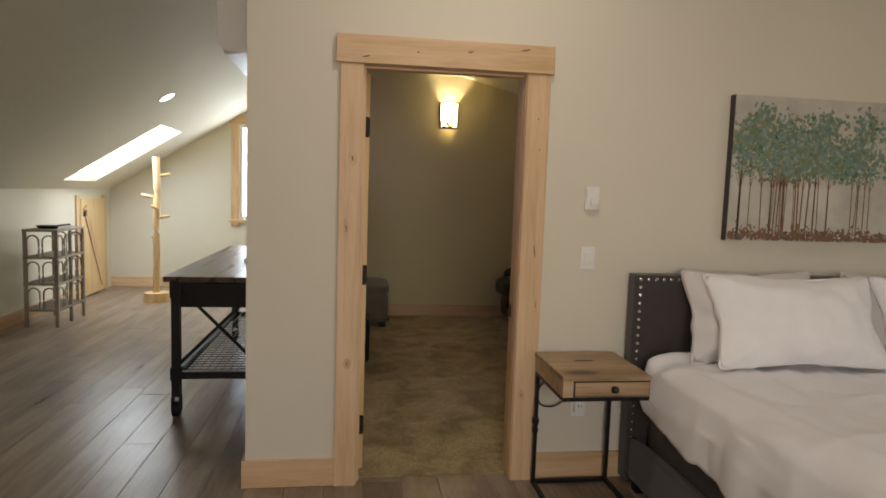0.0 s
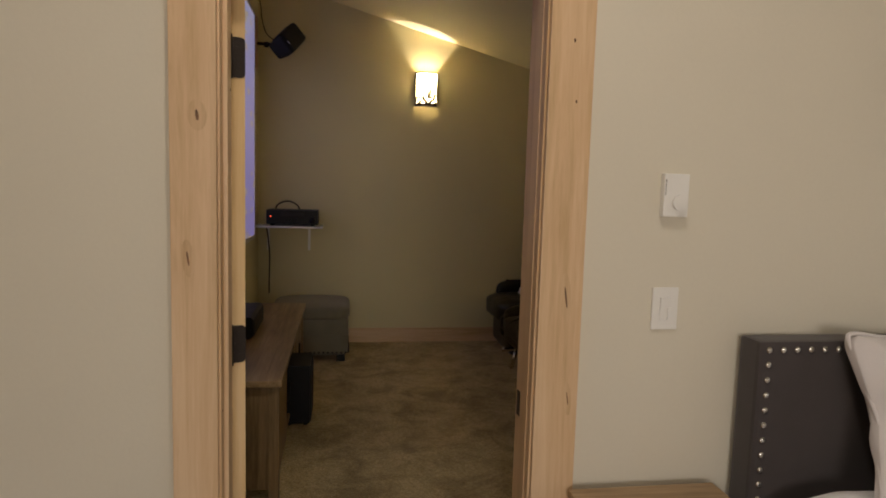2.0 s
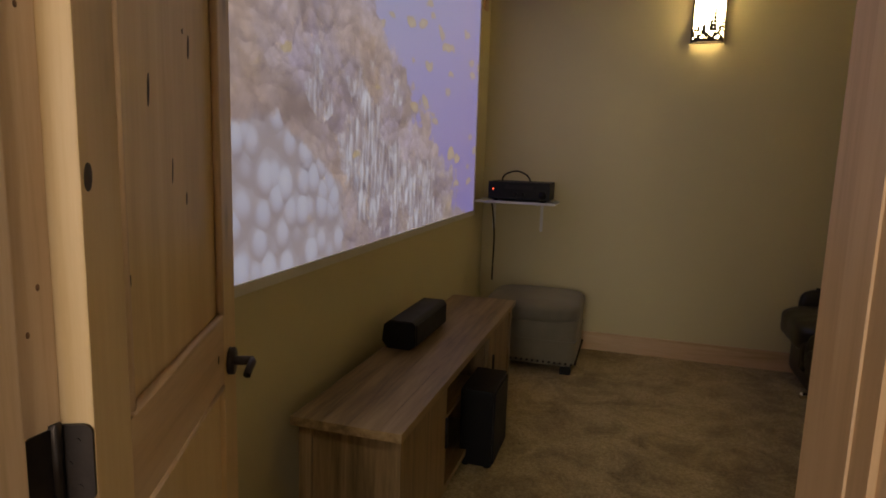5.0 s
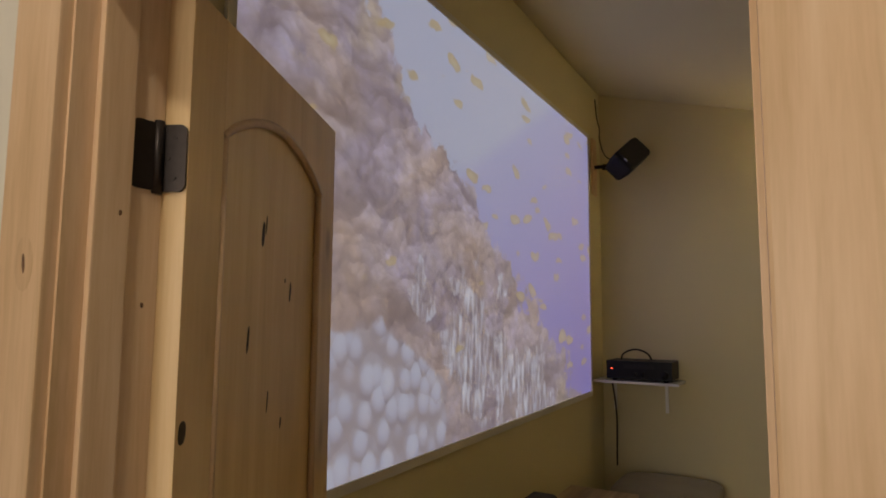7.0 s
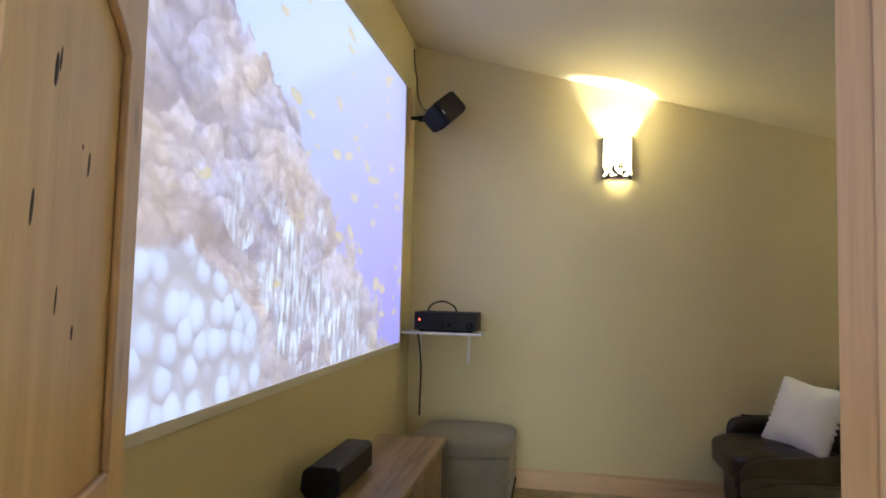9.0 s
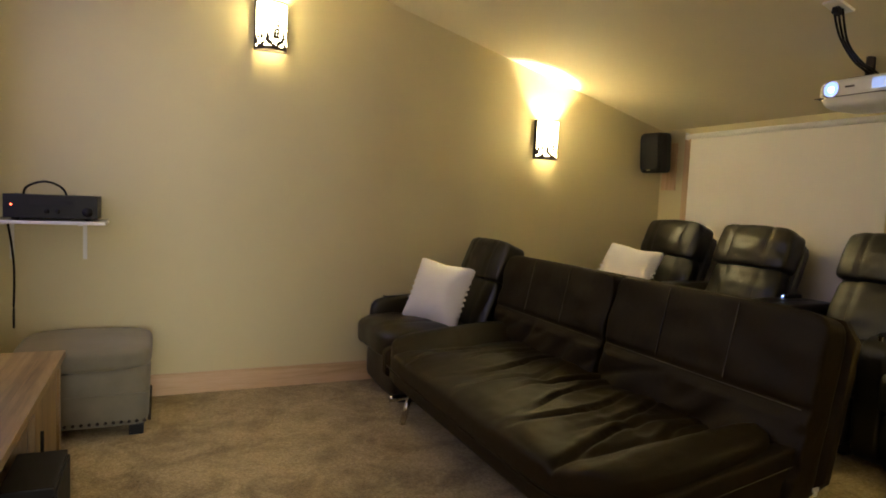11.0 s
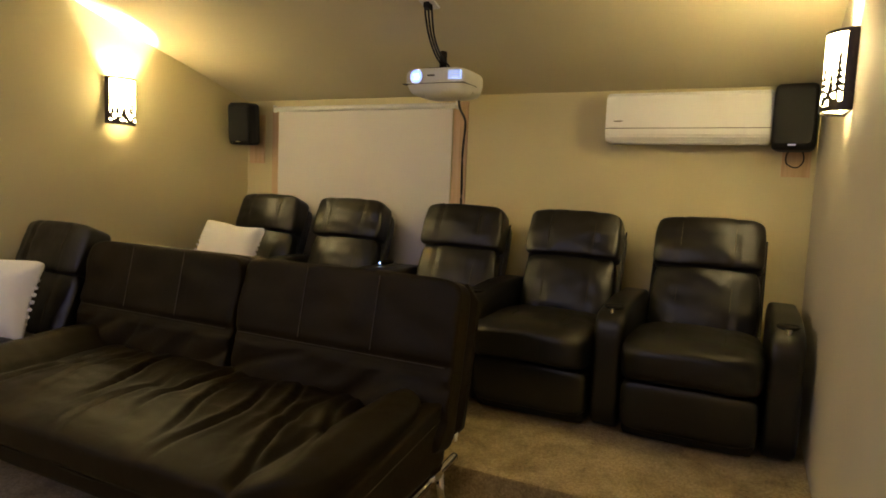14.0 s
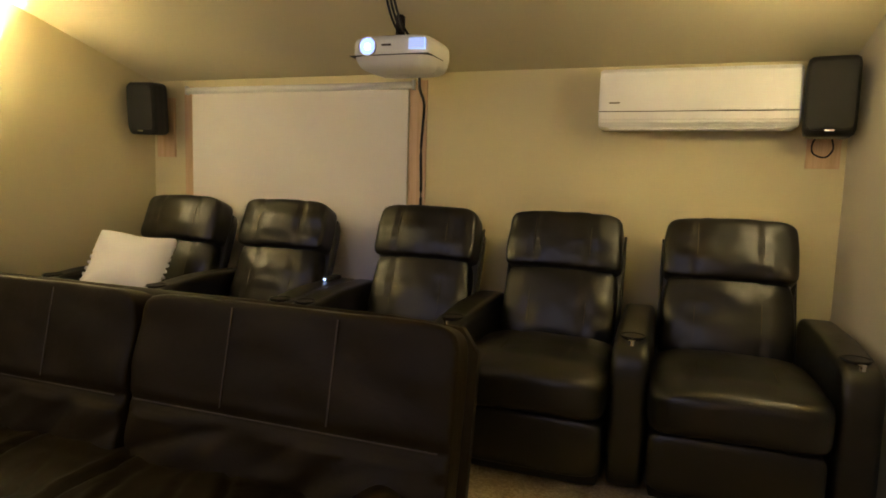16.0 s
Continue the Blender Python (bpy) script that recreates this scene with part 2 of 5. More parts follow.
LENS = glow("projector_lens_glow", (0.22, 0.32, 1.0), 0.75)
LENS_CORE = glow("projector_lens_core", (0.75, 0.82, 1.0), 3.0)
LENS_DIM = glow("projector_vent_glow", (0.34, 0.46, 0.85), 0.34)
MICA = glow("amber_shade", (1.0, 0.76, 0.34), 17.0)
TEAL = plain("teal_box", (0.20, 0.33, 0.36), 0.5)
GLASS, gnt, gb = material("window_glass")
gb.inputs["Transmission Weight"].default_value = 1.0
gb.inputs["Roughness"].default_value = 0.02


def reef_material():
    """The projected picture: a reef slope with water behind and small yellow fish."""
    m, nt, b = material("projected_reef")
    L = nt.links
    tc = nt.nodes.new("ShaderNodeTexCoord")
    sep = node(nt, "SeparateXYZ", [(0, tc.outputs["Object"])])
    u, v = sep.outputs[1], sep.outputs[2]          # metres along and up from the lower near corner
    flat = nt.nodes.new("ShaderNodeCombineXYZ")
    L.new(u, flat.inputs[0]), L.new(v, flat.inputs[1])
    pos = flat.outputs[0]

    def math_(op, a, b_=None, c=None):
        n = nt.nodes.new("ShaderNodeMath")
        n.operation = op
        for k, s in enumerate((a, b_, c)):
            if s is None:
                continue
            if isinstance(s, (int, float)):
                n.inputs[k].default_value = s
            else:
                L.new(s, n.inputs[k])
        return n.outputs[0]

    def blend(f, a, c):
        mx = nt.nodes.new("ShaderNodeMixRGB")
        for k, s in enumerate((f, a, c)):
            if isinstance(s, tuple):
                mx.inputs[k].default_value = (*s, 1)
            elif isinstance(s, (int, float)):
                mx.inputs[k].default_value = s
            else:
                L.new(s, mx.inputs[k])
        return mx.outputs[0]

    def times_(a, c, f):
        mx = nt.nodes.new("ShaderNodeMixRGB")
        mx.blend_type, mx.inputs[0].default_value = "MULTIPLY", f
        L.new(a, mx.inputs[1]), L.new(c, mx.inputs[2])
        return mx.outputs[0]

    def mapped(src, scale, turn=0.0):
        return node(nt, "Mapping", [("Vector", src)], Scale=(*scale, 1.0), Rotation=(0, 0, turn)).outputs[0]

    def noise_(src, scale, detail=5.0, rough=0.62, twist=0.0):
        return node(nt, "TexNoise", [("Vector", src)], Scale=scale, Detail=detail, Roughness=rough, Distortion=twist).outputs[0]

    def domes(src, scale, stops, loose=0.8):
        """Round heads, pale on top and dark where they meet."""
        cell = node(nt, "TexVoronoi", [("Vector", src)], Scale=scale, Randomness=loose)
        up = nt.nodes.new("ShaderNodeVectorMath")
        up.operation = "SUBTRACT"
        L.new(src, up.inputs[0]), L.new(cell.outputs["Position"], up.inputs[1])
        rise = node(nt, "SeparateXYZ", [(0, up.outputs[0])]).outputs[1]
        lit = math_("SUBTRACT", math_("MULTIPLY_ADD", rise, 0.75 * scale, 0.80), math_("MULTIPLY", cell.outputs["Distance"], 0.85))
        return ramp(nt, lit, stops).outputs[0], cell

    n1 = noise_(pos, 2.4, 7.0)
    n2 = noise_(pos, 11.0, 6.0, 0.7, 0.8)
    warp = nt.nodes.new("ShaderNodeVectorMath")
    warp.operation = "MULTIPLY_ADD"
    L.new(node(nt, "TexNoise", [("Vector", pos)], Scale=4.0, Detail=4.0).outputs[1], warp.inputs[0])
    warp.inputs[1].default_value = (0.20, 0.20, 0.0)
    L.new(pos, warp.inputs[2])
    bent = warp.outputs[0]
    depth_ = math_("ADD", math_("DIVIDE", v, 1.8), math_("MULTIPLY", math_("SUBTRACT", 2.4, u), 0.30))
    water = ramp(nt, depth_, [(0.05, (0.29, 0.24, 0.78)), (0.5, (0.37, 0.36, 0.88)), (0.95, (0.50, 0.55, 0.93)), (1.2, (0.62, 0.70, 0.94))]).outputs[0]
    # boulders of coral rock, tan and mauve, with smaller heads growing on them
    hue = ramp(nt, noise_(pos, 2.1, 4.0, 0.6, 0.6), [(0.36, (0.66, 0.50, 0.38)), (0.48, (0.60, 0.50, 0.47)), (0.58, (0.57, 0.51, 0.62)), (0.68, (0.68, 0.57, 0.42))]).outputs[0]
    big, _ = domes(bent, 2.9, [(0.02, (0.50, 0.43, 0.46)), (0.30, (0.82, 0.79, 0.80)), (0.62, (1.12, 1.10, 1.12)), (0.95, (1.34, 1.38, 1.52))])
    mid, _ = domes(bent, 8.5, [(0.02, (0.55, 0.50, 0.54)), (0.35, (0.90, 0.88, 0.90)), (0.70, (1.12, 1.12, 1.16)), (0.95, (1.35, 1.42, 1.60))])
    tiny, _ = domes(bent, 24.0, [(0.05, (0.70, 0.66, 0.70)), (0.40, (0.95, 0.94, 0.96)), (0.90, (1.30, 1.36, 1.50))])
    grit = ramp(nt, n2, [(0.36, (0.66, 0.60, 0.64)), (0.50, (1.0, 1.0, 1.0)), (0.62, (1.25, 1.27, 1.38))]).outputs[0]
    coral = times_(times_(hue, big, 0.62), mid, 0.6)
    coral = times_(times_(coral, tiny, 0.5), grit, 0.75)
    # finger coral with pale blue tips, below the reef's edge
    finger = noise_(mapped(pos, (1.0, 0.24), -0.16), 34.0, 3.0, 0.5, 0.35)
    branch = ramp(nt, finger, [(0.36, (0.34, 0.27, 0.30)), (0.47, (0.52, 0.46, 0.50)), (0.56, (0.76, 0.80, 0.92)), (0.67, (0.98, 1.04, 1.12))]).outputs[0]
    branch = times_(branch, mid, 0.55)
    lump = math_("SUBTRACT", math_("MULTIPLY_ADD", n1, 3.4, -1.38), math_("MULTIPLY", math_("ABSOLUTE", math_("SUBTRACT", math_("MULTIPLY_ADD", u, 0.55, v), 1.22)), 1.3))
    lump = math_("SUBTRACT", lump, math_("MAXIMUM", math_("MULTIPLY_ADD", u, -2.0, 2.4), 0.0))
    lump = math_("ADD", lump, math_("MULTIPLY", math_("SUBTRACT", n2, 0.5), 0.8))
    coral = blend(ramp(nt, lump, [(-0.02, (0, 0, 0)), (0.10, (0.92, 0.92, 0.92))]).outputs[0], coral, branch)
    # field of smooth knobs at the lower near corner
    knob, cell = domes(mapped(pos, (1.2, 0.92), 0.12), 10.5, [(-0.05, (0.36, 0.31, 0.36)), (0.20, (0.52, 0.50, 0.60)), (0.48, (0.66, 0.69, 0.86)), (0.85, (0.78, 0.84, 1.0))], 0.72)
    knob = blend(ramp(nt, cell.outputs["Distance"], [(0.50, (0, 0, 0)), (0.68, (0.75, 0.75, 0.75))]).outputs[0], knob, (0.46, 0.40, 0.43))
    mound = math_("SUBTRACT", 0.53, math_("ADD", v, math_("MULTIPLY", math_("MAXIMUM", math_("SUBTRACT", u, 0.72), 0.0), 0.55)))
    mound = math_("ADD", mound, math_("MULTIPLY", math_("SUBTRACT", n1, 0.5), 0.28))
    mound = math_("MINIMUM", mound, math_("MULTIPLY_ADD", u, -1.0, math_("MULTIPLY_ADD", n2, 0.2, 1.08)))
    coral = blend(ramp(nt, math_("MULTIPLY_ADD", mound, 9.0, 0.5), [(0.4, (0, 0, 0)), (0.6, (1, 1, 1))]).outputs[0], coral, knob)
    # the reef's edge falls from the top towards the far lower corner
    edge = math_("SUBTRACT", math_("MULTIPLY_ADD", u, -0.66, 2.02), v)
    edge = math_("ADD", edge, math_("MULTIPLY", math_("SUBTRACT", n1, 0.5), 1.0))
    edge = math_("ADD", edge, math_("MULTIPLY", math_("SUBTRACT", n2, 0.5), 0.34))
    slope = ramp(nt, math_("MULTIPLY_ADD", edge, 6.0, 0.5), [(0.42, (0, 0, 0)), (0.58, (1, 1, 1))]).outputs[0]
    picture = blend(slope, water, coral)
    # small yellow fish, in loose schools, most of them out in the open water
    fish = node(nt, "TexVoronoi", [("Vector", mapped(bent, (0.62, 1.5), 0.6))], Scale=7.0)
    few = noise_(pos, 1.7, 2.0)
    pick = node(nt, "SeparateXYZ", [(0, fish.outputs["Color"])]).outputs[0]
    body = math_("ADD", math_("MULTIPLY", math_("GREATER_THAN", pick, 0.22), 0.33), math_("MULTIPLY_ADD", few, 0.5, -0.34))
    body = math_("SUBTRACT", body, math_("MULTIPLY", math_("MULTIPLY", slope, math_("LESS_THAN", pick, 0.86)), 0.4))
    school = ramp(nt, math_("SUBTRACT", fish.outputs["Distance"], body), [(0.0, (0.85, 0.85, 0.85)), (0.05, (0, 0, 0))]).outputs[0]
    picture = blend(school, picture, blend(ramp(nt, fish.outputs["Distance"], [(0.05, (0, 0, 0)), (0.2, (1, 1, 1))]).outputs[0], (0.80, 0.70, 0.38), (0.66, 0.50, 0.18)))
    # light in the room washes the picture out
    picture = blend(0.17, picture, (0.56, 0.54, 0.74))
    b.inputs["Base Color"].default_value = (0.55, 0.53, 0.52, 1)
    b.inputs["Roughness"].default_value = 0.8
    L.new(picture, b.inputs["Emission Color"])
    b.inputs["Emission Strength"].default_value = 0.325
    return m


REEF = reef_material()

# ---- builders ----


def box(bm, x0, x1, y0, y1, z0, z1, bevel=0.0):
    m = Matrix.Translation(((x0 + x1) / 2, (y0 + y1) / 2, (z0 + z1) / 2)) @ Matrix.Diagonal((x1 - x0, y1 - y0, z1 - z0, 1))
    made = bmesh.ops.create_cube(bm, size=1, matrix=m)["verts"]
    if bevel:
        edges = list({e for v in made for e in v.link_edges})
        bmesh.ops.bevel(bm, geom=edges, offset=bevel, segments=2, affect="EDGES", profile=0.7)
    return bm


def boxes(*items, bevel=0.0):
    bm = bmesh.new()
    for it in items:
        box(bm, *it, bevel=bevel)
    return bm


def turned(bm, m):
    bmesh.ops.transform(bm, matrix=m, verts=bm.verts)
    return bm


def rod(bm, a, b, r, r2=None, seg=12):
    a, b = Vector(a), Vector(b)
    d = b - a
    m = Matrix.Translation((a + b) / 2) @ d.to_track_quat("Z", "Y").to_matrix().to_4x4()
    bmesh.ops.create_cone(bm, cap_ends=True, segments=seg, radius1=r, radius2=r if r2 is None else r2, depth=d.length, matrix=m)
    return bm


def rods(*items, r=0.01, seg=10):
    bm = bmesh.new()
    for a, b in items:
        rod(bm, a, b, r, seg=seg)
    return bm


def path_tube(points, r=0.004, seg=7):
    bm = bmesh.new()
    pts = [Vector(p) for p in points]
    fine = []
    for i in range(len(pts) - 1):
        p0, p1, p2, p3 = pts[max(i - 1, 0)], pts[i], pts[i + 1], pts[min(i + 2, len(pts) - 1)]
        for k in range(6):
            t = k / 6
            fine.append(0.5 * ((2 * p1) + (p2 - p0) * t + (2 * p0 - 5 * p1 + 4 * p2 - p3) * t * t + (3 * p1 - p0 - 3 * p2 + p3) * t ** 3))
    fine.append(pts[-1])
    rings = []
    for i, p in enumerate(fine):
        d = (fine[min(i + 1, len(fine) - 1)] - fine[max(i - 1, 0)]).normalized()
        q = d.to_track_quat("Z", "Y")
        rings.append([bm.verts.new(p + q @ Vector((r * math.cos(a), r * math.sin(a), 0))) for a in [2 * math.pi * k / seg for k in range(seg)]])
    for a, b in zip(rings, rings[1:]):
        for k in range(seg):
            bm.faces.new((a[k], a[(k + 1) % seg], b[(k + 1) % seg], b[k]))
    return bm


def soft(sx, sy, sz, k=5.0, n=12, shape=None, wrinkle=0.0, size=6.0, seed=0.0):
    """A stuffed block, sx by sy by sz, with rounded edges; shape(x, y, z in -1..1, point) may bend it."""
    bm = bmesh.new()
    bmesh.ops.create_cube(bm, size=2)
    bmesh.ops.subdivide_edges(bm, edges=bm.edges[:], cuts=n - 1, use_grid_fill=True)
    for vert in bm.verts:
        p = vert.co.copy()
        length = (abs(p.x) ** k + abs(p.y) ** k + abs(p.z) ** k) ** (1 / k)
        q = p / length
        w = Vector((q.x * sx / 2, q.y * sy / 2, q.z * sz / 2))
        if shape:
            w = shape(q, w)
        if wrinkle:
            w += q.normalized() * wrinkle * noise.noise((w + Vector((seed, seed * 2, 0))) * size)
        vert.co = w
    return bm


def part(name, bm, mat, parent=None, label="", smooth=False):
    bmesh.ops.recalc_face_normals(bm, faces=bm.faces)
    mesh = bpy.data.meshes.new(name)
    bm.to_mesh(mesh)
    bm.free()
    mesh.materials.append(mat)
    if smooth:
        mesh.polygons.foreach_set("use_smooth", [True] * len(mesh.polygons))
    ob = new(name, mesh)
    if parent:
        ob.parent = parent
    return tagged(ob, label)


def thing(name, place, label, category, group="", turn=0.0):
    ob = new(name)
    ob.empty_display_size = 0.1
    ob.matrix_world = pose(*place, 0, 0, turn)
    return tagged(ob, label, category, group)


def structure(name, bm, mat, label):
    ob = part(name, bm, mat)
    return tagged(ob, label, name.split("_")[0], kind="structure")


def prism(bm, outline, axis, a, b):
    """An outline of (p, q) pairs drawn along an axis from a to b; for axis y the pairs are x, z, for axis x they are y, z."""
    def put(p, q, s):
        return {"y": (p, s, q), "x": (s, p, q), "z": (p, q, s)}[axis]
    first = [bm.verts.new(put(p, q, a)) for p, q in outline]
    last = [bm.verts.new(put(p, q, b)) for p, q in outline]
    n = len(outline)
    bm.faces.new(first), bm.faces.new(last[::-1])
    for i in range(n):
        bm.faces.new((first[i], last[i], last[(i + 1) % n], first[(i + 1) % n]))
    return bm


# ---- the large structure ----
WEST, EAST, SOUTH, NORTH = -0.35, 4.44, 3.235, 7.35     # the theatre's inner faces
BED, KNEE, LOFT_END = 3.10, -3.28, 9.35                 # the bedroom's wall face, the loft's low wall and end wall


def theatre_ceiling(x):
    return 1.972 + 0.264 * (EAST - x)


def loft_ceiling(x):
    return 1.36 + 0.63 * (x - KNEE)


# theatre floor, riser, walls and ceiling
structure("floor_theatre", boxes((-0.430, 4.56, 3.165, 7.45, -0.06, 0.004)), CARPET, "beige cut-pile carpet with darker tread marks")
structure("floor_riser", boxes((2.69, 4.44, 3.235, 7.35, 0.004, 0.185), bevel=0.012), CARPET, "low carpeted platform under the back row")
bm = boxes((-0.430, 0.085, 3.10, 3.235, 0, 3.6), (0.905, 5.2, 3.10, 3.235, 0, 3.6), (0.085, 0.905, 3.10, 3.235, 2.075, 3.6))
structure("wall_south", bm, PAINT, "olive beige painted wall with the theatre doorway")
structure("wall_west", boxes((-0.430, -0.35, 3.235, 9.5, 0, 3.6)), LAMPLIT_PAINT, "olive beige painted wall behind the screen")
structure("wall_north", boxes((-0.35, 4.44, 7.35, 7.45, 0, 3.6)), LAMPLIT_PAINT, "olive beige painted wall with two sconces")
bm = boxes((4.44, 4.56, 3.235, 5.53, 0, 3.6), (4.44, 4.56, 6.93, 7.45, 0, 3.6), (4.44, 4.56, 5.53, 6.93, 0, 1.06), (4.44, 4.56, 5.53, 6.93, 1.84, 3.6))
structure("wall_east", bm, LAMPLIT_PAINT, "low olive beige wall behind the back row")
bm = prism(bmesh.new(), [(-0.430, theatre_ceiling(-0.430)), (4.56, theatre_ceiling(4.56)), (4.56, theatre_ceiling(4.56) + 0.12), (-0.430, theatre_ceiling(-0.430) + 0.12)], "y", 3.235, 7.45)
structure("ceiling_theatre", bm, LAMPLIT_CEILING, "sloped beige ceiling of the theatre")

# bedroom and loft shell
structure("wall_bedroom_back", boxes((-3.4, -0.75, -3.1, -3.0, 0, 3.6), (1.95, 5.2, -3.1, -3.0, 0, 3.6), (-0.75, 1.95, -3.1, -3.0, 0, 0.8), (-0.75, 1.95, -3.1, -3.0, 2.25, 3.6)), PAINT, "plain beige bedroom wall with a window")
structure("wall_bedroom_east", boxes((5.1, 5.2, -3.0, -0.6, 0, 3.6), (5.1, 5.2, 1.2, 3.1, 0, 3.6), (5.1, 5.2, -0.6, 1.2, 0, 0.9), (5.1, 5.2, -0.6, 1.2, 2.15, 3.6)), PAINT, "plain beige bedroom wall")
structure("wall_knee", boxes((-3.4, KNEE, -3.0, LOFT_END, 0, 1.36)), PAINT, "low painted knee wall under the roof slope")
bm = boxes((-3.4, -1.56, LOFT_END, LOFT_END + 0.12, 0, 3.4), (-1.56, -0.55, LOFT_END, LOFT_END + 0.12, 0, 0.98), (-1.56, -0.55, LOFT_END, LOFT_END + 0.12, 2.33, 3.4), (-0.55, -0.430, LOFT_END, LOFT_END + 0.12, 0, 3.4))
structure("wall_loft_end", bm, PAINT, "painted end wall of the loft with a window")


def slope_piece(bm, xa, xb, ya, yb, drop=0.0, thick=0.12):
    return prism(bm, [(xa, loft_ceiling(xa) - drop), (xb, loft_ceiling(xb) - drop), (xb, loft_ceiling(xb) + thick), (xa, loft_ceiling(xa) + thick)], "y", ya, yb)


bm = bmesh.new()
SKY_A, SKY_B, SKY_C, SKY_D = -3.12, -2.09, 7.55, 8.42        # the roof window's opening
slope_piece(bm, KNEE - 0.1, SKY_A, 5.70, LOFT_END)
slope_piece(bm, SKY_B, -0.430, 5.70, LOFT_END)
slope_piece(bm, SKY_A, SKY_B, 5.70, SKY_C)
slope_piece(bm, SKY_A, SKY_B, SKY_D, LOFT_END)
structure("ceiling_loft", bm, CEILING, "steep painted ceiling slope with a roof window")
bm = bmesh.new()
slope_piece(bm, KNEE - 0.1, -0.430, -3.0, 5.70, drop=0.04)
structure("ceiling_bedroom_slope", bm, CEILING, "steep painted ceiling slope over the bedroom")
structure("ceiling_bedroom", boxes((-0.430, 5.2, -3.1, 3.10, 3.13, 3.25)), CEILING, "plain painted bedroom ceiling")

# windows of the shell
window = tagged(part("window_roof", boxes((0, 0.01, SKY_C, SKY_D, 0, 0.01)), WHITE), "bright roof window in the ceiling slope", "window", kind="structure")
bm = bmesh.new()
slope_q = [(SKY_A, loft_ceiling(SKY_A) + 0.10), (SKY_B, loft_ceiling(SKY_B) + 0.10), (SKY_B, loft_ceiling(SKY_B) + 0.115), (SKY_A, loft_ceiling(SKY_A) + 0.115)]
part("pane", prism(bm, slope_q, "y", SKY_C, SKY_D), DAYLIGHT, window, "pane with bright overcast sky")
bpy.data.objects["window_roof"].data.transform(Matrix.Translation((SKY_A - 0.02, 0, loft_ceiling(SKY_A) + 0.12)))
win = tagged(part("window_loft", boxes((-1.66, -1.55, 9.325, LOFT_END, 0.88, 2.33), (-0.56, -0.46, 9.325, LOFT_END, 0.88, 2.33), bevel=0.004), ALDER), "alder-cased window in the loft's end wall", "window", kind="structure")
part("head_casing", boxes((-1.69, -0.46, 9.318, LOFT_END, 2.33, 2.47), bevel=0.004), ALDER_X, win)
part("sill", boxes((-1.69, -0.46, 9.29, LOFT_END, 0.94, 0.98), bevel=0.004), ALDER_X, win)
part("window_frame", boxes((-1.56, -1.51, 9.36, 9.42, 0.98, 2.33), (-0.60, -0.55, 9.36, 9.42, 0.98, 2.33), (-1.51, -0.60, 9.36, 9.42, 0.98, 1.03), (-1.51, -0.60, 9.36, 9.42, 2.28, 2.33)), WHITE, win, "white vinyl window frame")
part("pane", boxes((-1.51, -0.60, 9.40, 9.41, 1.03, 2.28)), DAYLIGHT, win, "pane with bright daylight")

# baseboards
def baseboard(name, x0, x1, y0, y1, mat, label="alder baseboard with a light finish"):
    return structure(name, boxes((x0, x1, y0, y1, 0.002, 0.138), bevel=0.003), mat, label)


baseboard("baseboard_bedroom_left", -0.447, -0.002, 3.082, 3.10, ALDER_X)
baseboard("baseboard_bedroom_right", 1.012, 5.1, 3.082, 3.10, ALDER_X)
baseboard("baseboard_wall_end", -0.447, -0.430, 3.10, 9.35, ALDER_Y)
baseboard("baseboard_theatre_north", -0.335, 2.69, 7.333, 7.35, ALDER_X)
baseboard("baseboard_theatre_west", -0.35, -0.333, 3.24, 7.35, ALDER_Y)
baseboard("baseboard_knee", KNEE, KNEE + 0.018, -3.0, 8.2, ALDER_Y)
baseboard("baseboard_loft_end", KNEE, -0.447, LOFT_END - 0.018, LOFT_END, ALDER_X)

# the theatre doorway: jambs, stops, casing
door = tagged(part("door_frame_1", boxes((0.085, 0.105, 3.095, 3.235, 0, 2.055), (0.889, 0.905, 3.095, 3.235, 0, 2.055), (0.085, 0.905, 3.095, 3.235, 2.055, 2.075)), ALDER), "knotty alder door frame with a craftsman head casing", "door frame", kind="structure")
part("casing", boxes((-0.004, 0.1, 3.078, 3.10, 0, 2.055), bevel=0.003), ALDER, door)
part("casing", boxes((0.8935, 1.01, 3.078, 3.10, 0, 2.055), bevel=0.003), ALDER, door)
part("head_casing", boxes((-0.024, 1.022, 3.066, 3.10, 2.056, 2.186), bevel=0.003), ALDER_X, door)
part("stop", boxes((0.105, 0.117, 3.128, 3.180, 0, 2.055), bevel=0.003), ALDER, door)
part("stop", boxes((0.8872, 0.889, 3.128, 3.180, 0, 2.055)), ALDER, door)
part("stop", boxes((0.117, 0.8872, 3.128, 3.180, 2.043, 2.055), bevel=0.003), ALDER_X, door)
part("casing_inside", boxes((0.0, 0.09, 3.235, 3.253, 0, 2.06), bevel=0.003), ALDER, door)
part("casing_inside", boxes((0.90, 0.99, 3.235, 3.253, 0, 2.06), bevel=0.003), ALDER, door)
part("head_casing_inside", boxes((-0.02, 1.01, 3.235, 3.257, 2.062, 2.19), bevel=0.003), ALDER_X, door)
part("strike_plate", boxes((0.8878, 0.8905, 3.195, 3.222, 0.83, 0.90)), BRONZE, door)


